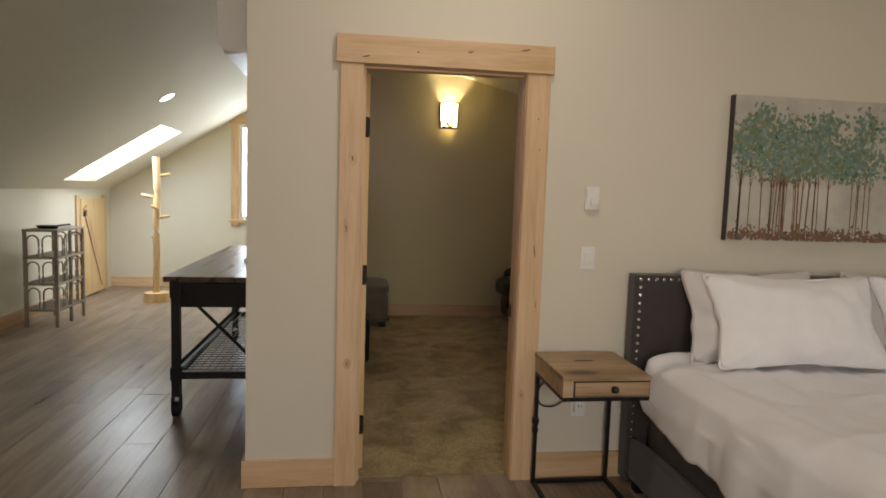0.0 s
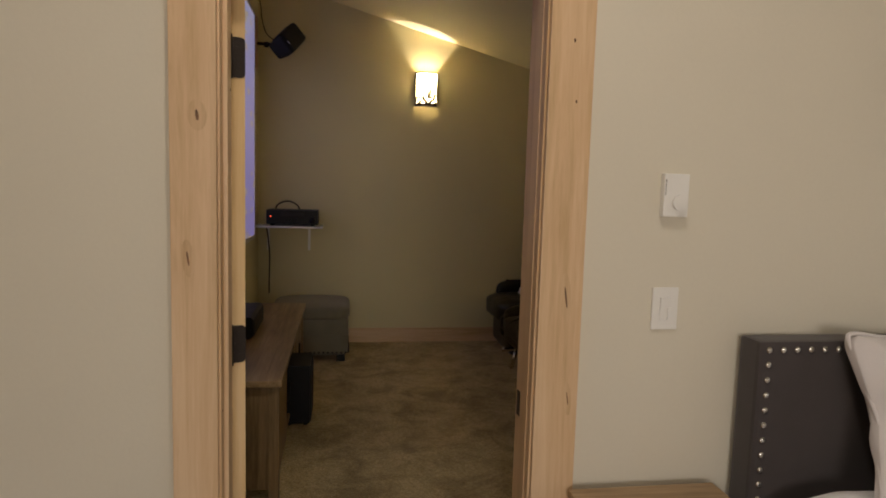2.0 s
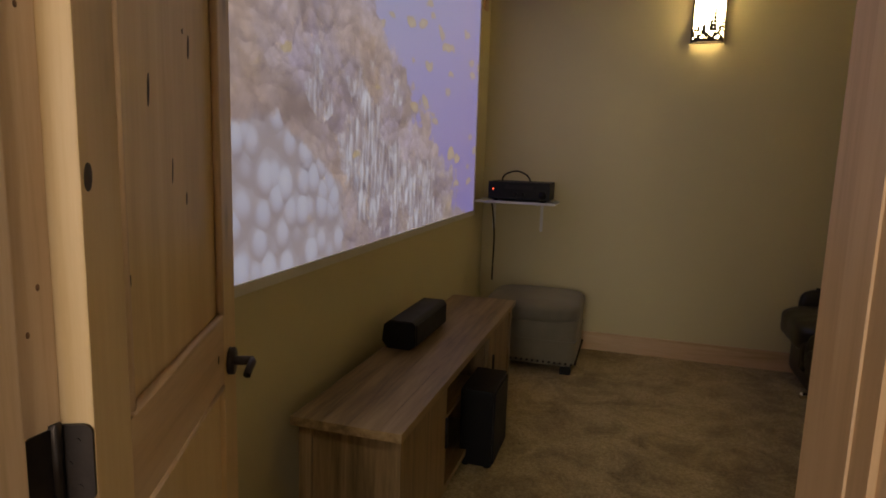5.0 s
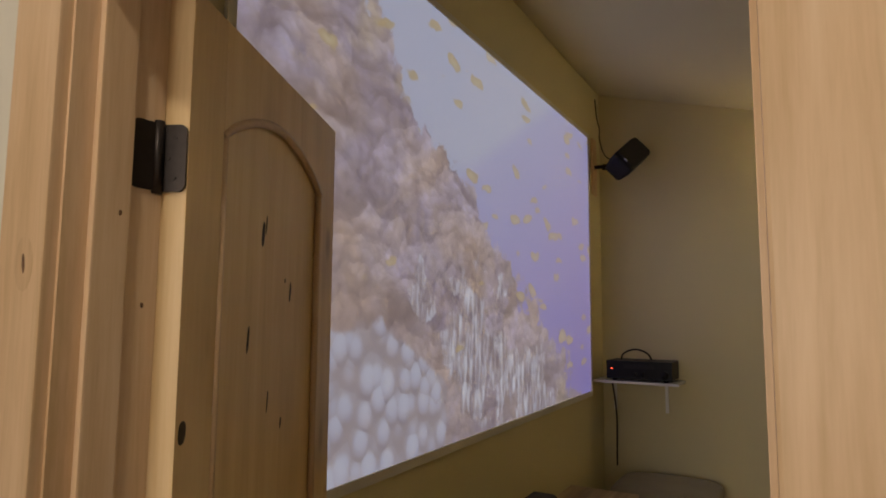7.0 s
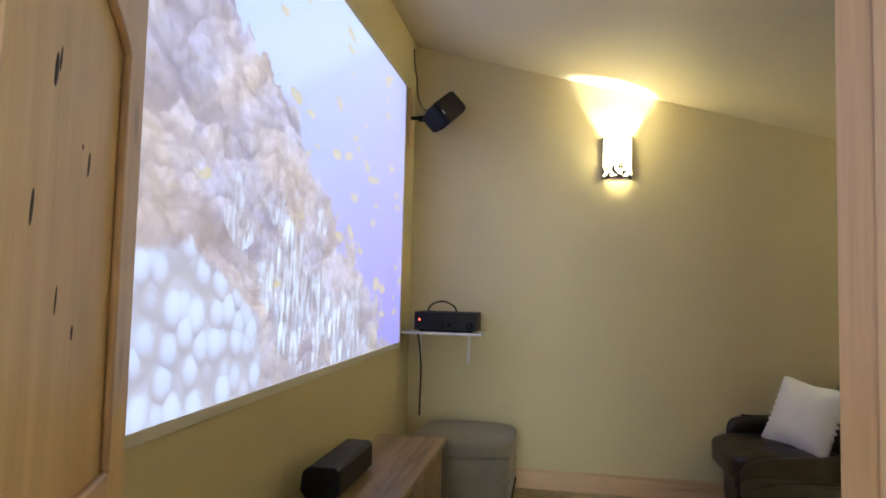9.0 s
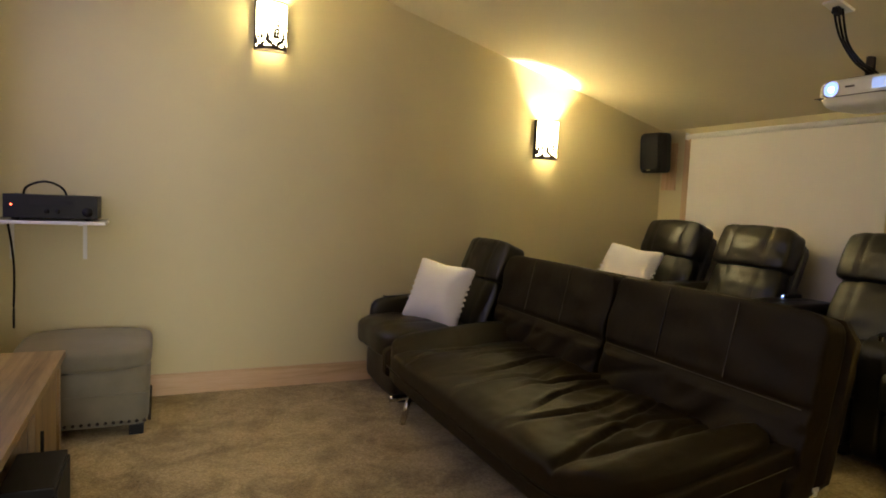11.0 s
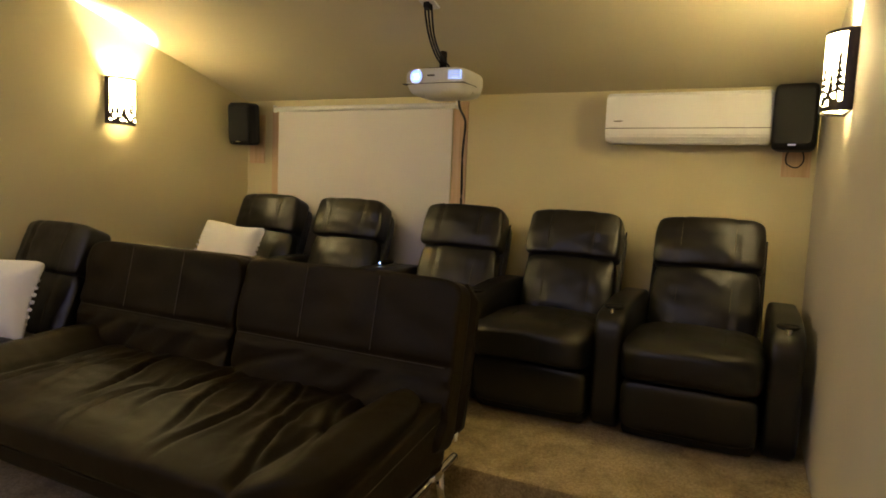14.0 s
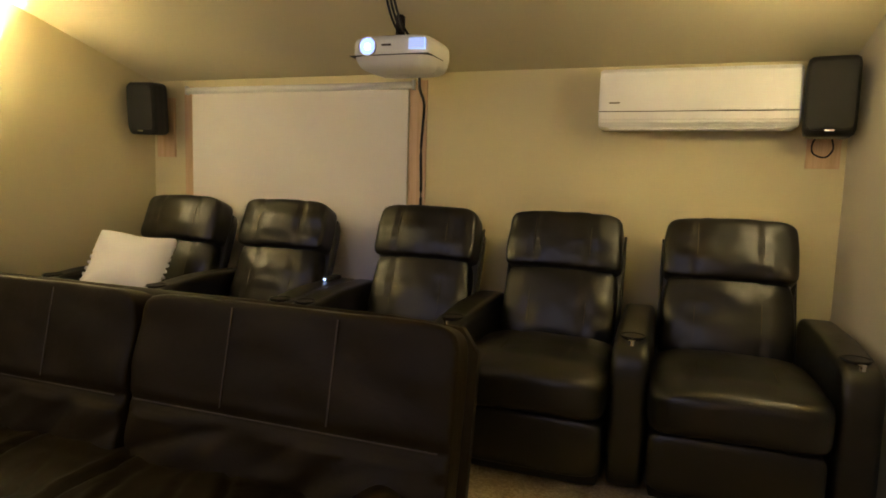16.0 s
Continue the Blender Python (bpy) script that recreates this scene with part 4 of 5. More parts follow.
def wall_sconce(place, turn, label, power):
    """A half-round lamp that stands out towards its -y, with tree cut-outs along the lower rim."""
    s = thing("wall_sconce", place, label, "wall lamp", "forest sconces", turn)
    R, D, H = 0.098, 0.095, 0.30

    def curve(k, n, grow=0.0):
        a = math.pi * k / n
        return (-(R + grow) * math.cos(a), -(D + grow) * math.sin(a))
    bm = bmesh.new()
    n = 24
    rows = [[bm.verts.new((*curve(k, n), z)) for k in range(n + 1)] for z in (-H / 2 + 0.012, H / 2 - 0.008)]
    for k in range(n):
        bm.faces.new((rows[0][k], rows[0][k + 1], rows[1][k + 1], rows[1][k]))
    part("shade", bm, MICA, s, "glowing amber mica shade", smooth=True)
    bm = bmesh.new()
    box(bm, -R - 0.004, R + 0.004, -0.012, -0.001, -H / 2, H / 2)
    part("back_plate", bm, BRONZE, s)
    for z0, z1 in ((-H / 2, -H / 2 + 0.02), (H / 2 - 0.012, H / 2)):
        bm = bmesh.new()
        a = [[bm.verts.new((*curve(k, n, g), z)) for k in range(n + 1)] for g, z in ((0.001, z0), (0.005, z0), (0.005, z1), (0.001, z1))]
        for i in range(4):
            for k in range(n):
                bm.faces.new((a[i][k], a[i][k + 1], a[(i + 1) % 4][k + 1], a[(i + 1) % 4][k]))
        part("rim", bm, BRONZE, s, "dark bronze rim")
    # bulb holder, with an added plate that keeps the light from going straight down
    bm = bmesh.new()
    rod(bm, (0, -0.045, -0.122), (0, -0.045, -0.028), 0.017, seg=14)
    top = [bm.verts.new((*curve(k, n, -0.002), -0.122)) for k in range(n + 1)]
    bm.faces.new(top)
    part("socket", bm, BRONZE, s)
    # side straps of the frame, along the wall
    for a0 in (0.0, math.pi - 0.36):
        bm = bmesh.new()
        rows = [[bm.verts.new((-(R + g) * math.cos(a0 + 0.36 * k / 4), -(D + g) * math.sin(a0 + 0.36 * k / 4), z)) for k in range(5)] for g, z in ((0.002, -H / 2), (0.006, -H / 2), (0.006, H / 2), (0.002, H / 2))]
        for i in range(4):
            for k in range(4):
                bm.faces.new((rows[i][k], rows[i][k + 1], rows[(i + 1) % 4][k + 1], rows[(i + 1) % 4][k]))
        part("side_strap", bm, BRONZE, s, "dark bronze side strap")
    # trees and ground line cut from dark metal
    rng = random.Random(7)
    bm = bmesh.new()

    def sheet(a0, a1, z0, z1, a2=None, a3=None):
        q = []
        for ang, z in ((a0, z0), (a1, z0), (a3 if a3 is not None else a1, z1), (a2 if a2 is not None else a0, z1)):
            q.append(bm.verts.new((-(R + 0.003) * math.cos(ang), -(D + 0.003) * math.sin(ang), z)))
        bm.faces.new(q)
    for k in range(30):
        a0 = math.pi * k / 30
        z1 = -H / 2 + 0.055 + 0.018 * math.sin(k * 0.7) + 0.008 * math.sin(k * 1.9)
        sheet(a0, a0 + math.pi / 30, z1 - 0.036, z1)
    for t in range(9):
        a = 0.22 + t * (math.pi - 0.36) / 8 + rng.uniform(-0.08, 0.08)
        h = rng.choice((0.09, 0.12, 0.16, 0.20))
        base = -H / 2 + 0.02
        sheet(a - 0.05, a + 0.05, base, base + h)
        for j in range(6):
            z = base + 0.045 + (h - 0.05) * j / 6
            w = (0.29 - 0.036 * j) * (0.6 + h * 2)
            sheet(a - w, a + w, z, z + h * 0.14, a - 0.01, a + 0.01)
    part("pine_cutout", bm, BRONZE, s, "dark metal pine tree silhouettes")
    m = pose(*place, 0, 0, turn)
    bulb = lamp("sconce_bulb", "POINT", m @ Vector((0, -0.045, 0.0)), power, (1.0, 0.87, 0.66), radius=0.018)
    bulb.parent = s
    bulb.matrix_parent_inverse = m.inverted()
    return s


wall_sconce((1.135, NORTH, 2.345), 0, "half-round amber sconce with pine silhouettes, switched on", 27)
wall_sconce((3.245, NORTH, 1.80), 0, "half-round amber sconce with pine silhouettes near the back row", 27)
wall_sconce((3.26, SOUTH, 1.82), 180, "half-round amber sconce with pine silhouettes beside the mini-split", 27)

# projection screen
screen = thing("projection_screen", (-0.345, 3.72, 0.99), "large wall-mounted screen with a projected coral reef", "projection screen")
reef = part("picture", boxes((0.008, 0.012, 0.03, 3.255, 0.035, 1.815)), REEF, screen, "washed-out underwater reef picture with yellow fish")
part("border", boxes((0, 0.016, 0, 3.285, 0, 0.035), (0, 0.016, 0, 0.03, 0.035, 1.815), (0, 0.016, 3.255, 3.285, 0.035, 1.815), (0, 0.016, 0, 3.285, 1.815, 1.845), bevel=0.002), SCREEN_EDGE, screen, "pale screen border")

# projector under the ceiling
proj = thing("projector", (3.70, 5.26, 1.95), "white ceiling-mounted projector, switched on", "projector")


def proj_shape(q, w):
    w.y *= 1 - 0.10 * max(0, -q.z)
    w.x += 0.035 * max(0, -q.z) if q.x < 0 else 0
    return w


part("body", turned(soft(0.34, 0.405, 0.160, 5.5, 18, proj_shape), Matrix.Translation((0.175, 0, -0.004))), WHITE, proj, smooth=True)
part("front_seam", boxes((0.008, 0.20, -0.199, 0.199, -0.022, -0.019)), BLACK, proj)
bm = bmesh.new()
rod(bm, (0.03, 0.10, 0.018), (-0.006, 0.10, 0.018), 0.040, 0.044, seg=24)
ring = part("lens_ring", bm, WHITE, proj, smooth=False)
part("lens", turned(soft(0.024, 0.076, 0.076, 2.2, 10), Matrix.Translation((-0.004, 0.10, 0.018))), LENS, ring, "glowing bluish lens", smooth=True)
part("lens_core", turned(soft(0.012, 0.030, 0.030, 2.2, 8), Matrix.Translation((-0.013, 0.094, 0.014))), LENS_CORE, ring, "bright middle of the lens", smooth=True)
part("vent", boxes((-0.003, 0.02, -0.182, -0.105, -0.002, 0.048), bevel=0.004), LENS_DIM, proj, "lit side vent")
part("vent_slats", boxes(*[(-0.006, 0.0, -0.180, -0.107, 0.004 + 0.009 * k, 0.007 + 0.009 * k) for k in range(5)]), WHITE, proj)
part("badge", boxes((-0.0015, 0.004, -0.015, 0.03, 0.018, 0.026)), SEAM, proj)
part("mount_plate", boxes((0.06, 0.22, -0.06, 0.06, 0.068, 0.078), bevel=0.003), BRONZE, proj)
part("mount_pole", rods(((0.14, 0.0, 0.07), (0.14, 0.0, 0.225)), r=0.022, seg=16), BRONZE, proj, "dark metal ceiling mount", smooth=True)
part("ceiling_plate", turned(boxes((-0.06, 0.06, -0.06, 0.06, -0.006, 0.006), bevel=0.002), Matrix.Translation((0.14, 0.0, 0.208)) @ Matrix.Rotation(math.atan(0.264), 4, "Y")), BRONZE, proj)
part("foot", rods(((0.1, 0.12, -0.075), (0.1, 0.12, -0.06)), r=0.014), BLACK, proj)
part("foot", rods(((0.1, -0.12, -0.075), (0.1, -0.12, -0.06)), r=0.014), BLACK, proj)
slopem = Matrix.Translation((3.32, 5.10, theatre_ceiling(3.32) - 0.006)) @ Matrix.Rotation(math.atan(0.264), 4, "Y")
outlet = tagged(part("ceiling_outlet", turned(boxes((-0.06, 0.06, -0.04, 0.04, -0.006, 0.006), bevel=0.002), slopem), WHITE), "white ceiling outlet plate with plugged cables", "outlet")
part("plug", turned(boxes((-0.02, 0.02, -0.015, 0.015, -0.035, -0.006), bevel=0.004), slopem), BLACK, outlet)
for dy, sag in ((0.02, 0.02), (-0.02, 0.05), (0.0, 0.035)):
    pts = [(3.32, 5.10 + dy, theatre_ceiling(3.32) - 0.02), (3.42, 5.13 + dy, theatre_ceiling(3.42) - 0.07 - sag), (3.62, 5.19 + dy, 2.09 - sag * 0.4), (3.80, 5.235 + dy, 2.055), (3.93, 5.22 + dy, 1.99)]
    tagged(part("projector_cable", path_tube(pts, 0.0055), BLACK, smooth=True), "black cable from the ceiling outlet to the projector", "cable")
pts = [(3.95, 5.2, 1.88), (4.15, 5.28, 1.84), (4.34, 5.33, 1.80), (4.421, 5.36, 1.74), (4.419, 5.372, 1.55), (4.419, 5.366, 1.30), (4.419, 5.37, 1.0), (4.419, 5.37, 0.75)]
tagged(part("wall_cable", path_tube(pts, 0.008), BLACK, smooth=True), "black cable run down the window casing", "cable")

# mini-split unit on the low wall
def mini_split(place, turn, length, label):
    u = thing("mini_split", place, label, "air conditioner", "mini-split units", turn)
    h, d = 0.285, 0.215
    outline = [(0, -h / 2), (-d * 0.78, -h / 2), (-d * 0.90, -h / 2 + 0.012), (-d * 0.98, -h / 2 + 0.035), (-d, -h / 2 + 0.07), (-d, h / 2 - 0.03), (-d + 0.03, h / 2), (0, h / 2)]
    bm = bmesh.new()
    prism(bm, outline, "y", -length / 2, length / 2)
    bmesh.ops.bevel(bm, geom=bm.edges[:], offset=0.008, segments=2, affect="EDGES")
    part("casing", bm, WHITE, u, smooth=False)
    part("front_panel", boxes((-d - 0.004, -d + 0.004, -length / 2 + 0.008, length / 2 - 0.008, -h / 2 + 0.082, h / 2 - 0.022), bevel=0.004), WHITE, u)
    m = Matrix.Translation((-d * 0.66, 0, -h / 2 - 0.001)) @ Matrix.Rotation(radians(-3), 4, "Y")
    part("louvre", turned(boxes((-0.045, 0.045, -length / 2 + 0.05, length / 2 - 0.05, -0.003, 0.004), bevel=0.002), m), WHITE, u, "closed air louvre")
    part("seam", boxes((-d - 0.003, -d + 0.01, -length / 2 + 0.004, length / 2 - 0.004, -h / 2 + 0.076, -h / 2 + 0.0795)), SEAM, u)
    part("badge", boxes((-d - 0.0055, -d, length / 2 - 0.10, length / 2 - 0.05, -h / 2 + 0.115, -h / 2 + 0.122)), OTTOMAN, u, "small grey badge")
    return u


mini_split((EAST, 3.915, 1.785), 0, 0.885, "white mini-split air conditioner on the low wall")
mini_split((-0.430, 3.90, 2.30), 0, 0.82, "white mini-split air conditioner at the wall's corner")


def wall_speaker(place, m, plate, label, size=1.0):
    """A black speaker box on a bracket; plate is the box of its wooden mounting board, in the world."""
    s = thing("wall_speaker", place, label, "speaker", "surround speakers")
    m = m @ Matrix.Scale(size, 4)
    back = m.to_3x3() @ Vector((0.10, 0, 0))

    def taper(q, w):
        w.y *= 1 - 0.22 * max(0, q.x)
        return w
    part("cabinet", turned(soft(0.20, 0.205, 0.345, 10, 10, taper), m), BLACK, s, smooth=True)
    part("grille", turned(soft(0.02, 0.185, 0.30, 10, 8), m @ Matrix.Translation((-0.098, 0, 0.005))), GRILLE, s, "black cloth grille", smooth=True)
    part("badge", turned(boxes((-0.112, -0.107, -0.018, 0.018, -0.150, -0.142)), m), NAIL, s, "small pale badge")
    x0, x1, y0, y1, z0, z1 = [c - p for c, p in zip(plate, (place[0], place[0], place[1], place[1], place[2], place[2]))]
    part("mounting_board", boxes((x0, x1, y0, y1, z0, z1), bevel=0.002), ALDER, s, "alder mounting board")
    mid = Vector(((x0 + x1) / 2, (y0 + y1) / 2, (z0 + z1) / 2))
    bm = rods((back * 0.8, mid), r=0.014)
    rod(bm, mid + (back - mid) * 0.35, mid + (back - mid) * 0.5, 0.024)
    part("bracket", bm, BLACK, s, "black swivel bracket", smooth=True)
    return s


wall_speaker((4.235, 3.362, 1.768), Matrix.Rotation(radians(-8), 4, "Z"), (4.425, 4.44, 3.262, 3.405, 1.468, 1.86), "black surround speaker on an alder board in the corner")
wall_speaker((4.24, 7.195, 1.765), Matrix.Rotation(radians(10), 4, "Z") @ Matrix.Rotation(radians(-4), 4, "Y"), (4.425, 4.44, 7.165, 7.315, 1.468, 1.86), "black surround speaker on an alder board beside the shade", 0.95)
wall_speaker((-0.085, 7.10, 2.645), Matrix.Rotation(radians(114), 4, "Z") @ Matrix.Rotation(radians(46), 4, "X") @ Matrix.Rotation(radians(34), 4, "Y"), (-0.35, -0.335, 7.12, 7.22, 2.42, 2.84), "black surround speaker tilted beside the screen", 0.86)
tagged(part("speaker_cable", path_tube([(-0.33, 7.18, 3.15), (-0.325, 7.20, 3.02), (-0.31, 7.22, 2.93), (-0.30, 7.18, 2.84), (-0.25, 7.15, 2.70), (-0.12, 7.12, 2.62)], 0.004), BLACK, smooth=True), "thin dark speaker cable hanging at the screen", "cable")
tagged(part("speaker_cable", path_tube([(4.415, 3.31, 1.62), (4.40, 3.30, 1.56), (4.405, 3.33, 1.52), (4.41, 3.38, 1.54), (4.40, 3.385, 1.59), (4.36, 3.36, 1.63)], 0.004), BLACK, smooth=True), "loop of black speaker cable", "cable")

# amplifier shelf in the far corner
shelf = thing("wall_shelf", (-0.06, 7.20, 1.095), "narrow white wall shelf on two brackets", "shelf")
part("board", boxes((-0.285, 0.285, -0.14, 0.15, -0.018, 0.0), bevel=0.002), WHITE, shelf)
for x in (-0.20, 0.16):
    b = part("bracket", boxes((x - 0.011, x + 0.011, 0.142, 0.149, -0.235, -0.018), (x - 0.011, x + 0.011, -0.10, 0.142, -0.026, -0.018)), WHITE, shelf, "white steel shelf bracket")
amp = thing("amplifier", (-0.03, 7.19, 1.097), "black stereo receiver with a red indicator", "receiver")
part("body", boxes((-0.215, 0.215, -0.13, 0.14, 0.012, 0.135), bevel=0.004), BLACK, amp)
part("front_panel", boxes((-0.217, 0.217, -0.138, -0.13, 0.014, 0.137), bevel=0.003), BLACK, amp)
part("display", boxes((-0.10, 0.10, -0.1395, -0.136, 0.085, 0.115)), GRILLE, amp)
for x, r in ((-0.02, 0.012), (0.03, 0.012), (0.17, 0.026)):
    part("knob", rods(((x, -0.138, 0.05), (x, -0.155, 0.05)), r=r, seg=18), BLACK, amp, smooth=True)
part("indicator", boxes((-0.185, -0.176, -0.1405, -0.137, 0.078, 0.087)), RED_LED, amp, "red power light")
for x in (-0.17, 0.17):
    part("foot", rods(((x, -0.09, 0.0), (x, -0.09, 0.013)), r=0.018), BLACK, amp)
tagged(part("amplifier_cable", path_tube([(-0.19, 7.25, 1.20), (-0.17, 7.22, 1.27), (-0.08, 7.21, 1.305), (0.0, 7.24, 1.27), (0.02, 7.29, 1.20)], 0.006), BLACK, smooth=True), "black cable looped over the receiver", "cable")
tagged(part("amplifier_cable", path_tube([(-0.27, 7.29, 1.07), (-0.255, 7.30, 0.95), (-0.245, 7.31, 0.80), (-0.25, 7.32, 0.6), (-0.25, 7.315, 0.47)], 0.006), BLACK, smooth=True), "black cable hanging below the shelf", "cable")

# storage ottoman
ott = thing("storage_ottoman", (0.145, 6.985, 0.0), "grey upholstered storage ottoman with nailhead trim", "ottoman")
part("body", turned(soft(0.62, 0.62, 0.32, 16, 8), Matrix.Translation((0, 0, 0.215))), OTTOMAN, ott, smooth=True)
part("lid", turned(soft(0.645, 0.645, 0.13, 5, 12, None, 0.004, 6, 3), Matrix.Translation((0, 0, 0.405))), OTTOMAN, ott, "padded lid", smooth=True)
part("welt", boxes((-0.312, 0.312, -0.313, 0.313, 0.226, 0.233), bevel=0.003), OTTOMAN, ott)
for x in (-0.25, 0.25):
    for y in (-0.25, 0.25):
        part("leg", boxes((x - 0.035, x + 0.035, y - 0.035, y + 0.035, 0.0, 0.06), bevel=0.006), BLACK, ott, "short black leg")
for k in range(17):
    for spot in ((-0.29 + 0.03625 * k, -0.312, 0.085), (0.312, -0.29 + 0.03625 * k, 0.085)):
        bm = bmesh.new()
        bmesh.ops.create_icosphere(bm, subdivisions=1, radius=0.010, matrix=Matrix.Translation(spot))
        part("nailhead", bm, BRONZE, ott)

# media console
con = thing("media_console", (-0.04, 5.275, 0.0), "low rustic brown media console along the wall", "media console")
part("tabletop", boxes((-0.20, 0.175, -0.935, 0.935, 0.557, 0.587), bevel=0.003), CONSOLE, con)
for k in range(1, 4):
    part("board_joint", boxes((-0.20 + 0.1 * k - 0.0012, -0.20 + 0.1 * k + 0.0012, -0.934, 0.934, 0.585, 0.5876)), CONSOLE_UP, con)
for y in (-0.90, 0.86):
    for x in (-0.19, 0.115):
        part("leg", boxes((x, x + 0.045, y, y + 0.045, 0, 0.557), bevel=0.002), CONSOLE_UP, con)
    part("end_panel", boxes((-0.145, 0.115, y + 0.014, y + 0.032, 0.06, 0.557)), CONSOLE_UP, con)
part("back_panel", boxes((-0.19, -0.175, -0.855, 0.86, 0.06, 0.557)), CONSOLE, con)
part("bottom_shelf", boxes((-0.175, 0.135, -0.855, 0.86, 0.06, 0.085)), CONSOLE, con)
for y0, y1 in ((-0.855, -0.36), (0.36, 0.86)):
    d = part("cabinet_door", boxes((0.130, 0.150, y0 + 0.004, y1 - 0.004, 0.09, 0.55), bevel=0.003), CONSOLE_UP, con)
    yk = y1 - 0.05 if y0 < 0 else y0 + 0.05
    part("handle", rods(((0.165, yk, 0.30), (0.165, yk, 0.42)), r=0.006), BLACK, d, "slim black bar handle", smooth=True)
for y in (-0.36, 0.345):
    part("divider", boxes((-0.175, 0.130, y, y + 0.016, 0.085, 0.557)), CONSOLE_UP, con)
part("middle_shelf", boxes((-0.175, 0.09, -0.344, 0.345, 0.30, 0.318)), CONSOLE, con)
spk = thing("centre_speaker", (-0.165, 5.315, 0.587), "black centre speaker lying on the console", "speaker")
bm = bmesh.new()
prism(bm, [(-0.075, 0.035), (-0.05, 0.004), (0.05, 0.004), (0.075, 0.02), (0.075, 0.115), (0.06, 0.128), (-0.04, 0.128), (-0.068, 0.105)], "y", -0.228, 0.228)
bmesh.ops.bevel(bm, geom=bm.edges[:], offset=0.004, segments=1, affect="EDGES")
part("cabinet", bm, BLACK, spk)
part("grille", boxes((0.074, 0.08, -0.215, 0.215, 0.022, 0.112), bevel=0.002), GRILLE, spk)
part("foot", boxes((-0.05, 0.05, -0.2, -0.17, 0, 0.005), (-0.05, 0.05, 0.17, 0.2, 0, 0.005)), BLACK, spk)
sub = thing("subwoofer", (0.108, 5.455, 0.004), "slim black subwoofer standing in front of the console", "speaker")
part("cabinet", boxes((-0.045, 0.105, -0.155, 0.155, 0.012, 0.37), bevel=0.006), BLACK, sub)
part("grille", boxes((0.105, 0.113, -0.145, 0.145, 0.025, 0.355), bevel=0.003), GRILLE, sub)
for x in (-0.02, 0.08):
    for y in (-0.13, 0.13):
        part("foot", rods(((x, y, 0), (x, y, 0.013)), r=0.014), BLACK, sub)
remote = thing("remote_control", (4.02, 5.72, 0.800), "small black remote with a blue light on an armrest", "remote")
part("case", turned(soft(0.15, 0.045, 0.022, 8, 6), Matrix.Translation((0, 0, 0.011))), BLACK, remote, smooth=True)
part("indicator", boxes((-0.077, -0.072, -0.006, 0.006, 0.008, 0.016)), BLUE_LED, remote, "tiny blue light")

# ---- bedroom things ----
def wall_plate(name, x0, x1, z0, z1, label, category):
    o = thing(name, ((x0 + x1) / 2, BED, (z0 + z1) / 2), label, category)
    w, h = (x1 - x0) / 2, (z1 - z0) / 2
    part("plate", boxes((-w, w, -0.007 if name != "thermostat" else -0.021, 0, -h, h), bevel=0.003), WHITE, o)
    return o, w, h


th, w, h = wall_plate("thermostat", 1.220, 1.290, 1.405, 1.518, "white dial thermostat on the bedroom wall", "thermostat")
part("dial", rods(((0.008, -0.021, -0.019), (0.008, -0.030, -0.019)), r=0.020, seg=28), WHITE, th, "round white dial")
part("vent", boxes(*[(-0.0315, -0.0295, -0.0215, -0.020, 0.0 + 0.011 * k, 0.008 + 0.011 * k) for k in range(4)]), SEAM, th)
sw, w, h = wall_plate("light_switch", 1.214, 1.288, 1.100, 1.215, "white rocker light switch", "light switch")
part("rocker", turned(boxes((-0.016, 0.016, -0.011, -0.005, -0.032, 0.032), bevel=0.002), Matrix.Rotation(radians(4), 4, "X")), WHITE, sw)
part("dimmer", boxes((0.005, 0.014, -0.0135, -0.009, -0.03, 0.005), bevel=0.001), WHITE, sw)
ol, w, h = wall_plate("wall_outlet", 1.205, 1.280, 0.330, 0.445, "white wall outlet with a plug adapter", "outlet")
part("adapter", boxes((-0.028, 0.028, -0.035, -0.006, -0.03, 0.03), bevel=0.004), WHITE, ol)
part("slot", boxes((-0.010, -0.007, -0.036, -0.034, 0.0, 0.012), (0.007, 0.010, -0.036, -0.034, 0.0, 0.012)), BLACK, ol)

ns = thing("nightstand", (1.196, 2.845, 0.0), "rustic wood nightstand on a black iron frame", "nightstand")
part("body", boxes((-0.203, 0.203, -0.21, 0.21, 0.585, 0.660), bevel=0.003), RUSTIC, ns)
part("top", boxes((-0.207, 0.207, -0.215, 0.213, 0.660, 0.680), bevel=0.004), RUSTIC, ns)
part("drawer_gap", boxes((-0.155, 0.200, -0.2125, -0.2095, 0.588, 0.6585)), BLACK, ns, "dark gap round the drawer")
dr = part("drawer", boxes((-0.150, 0.195, -0.219, -0.2095, 0.593, 0.6535), bevel=0.002), RUSTIC, ns, "wooden drawer front")
part("knob", turned(soft(0.032, 0.036, 0.032, 2.3, 8), Matrix.Translation((0.03, -0.228, 0.624))), BRONZE, dr, smooth=True)
part("top_groove", boxes((-0.06, 0.03, 0.04, 0.052, 0.6795, 0.6815)), BLACK, ns)
for x in (-0.193, 0.193):
    part("leg", boxes((x - 0.009, x + 0.009, 0.19, 0.208, 0.0, 0.585)), IRON, ns)
    part("foot_rail", boxes((x - 0.009, x + 0.009, -0.21, 0.19, 0.0, 0.018)), IRON, ns)
    part("top_rail", boxes((x - 0.009, x + 0.009, -0.21, 0.19, 0.567, 0.585)), IRON, ns)
part("cross_rail", boxes((-0.184, 0.184, 0.19, 0.208, 0.0, 0.018)), IRON, ns)
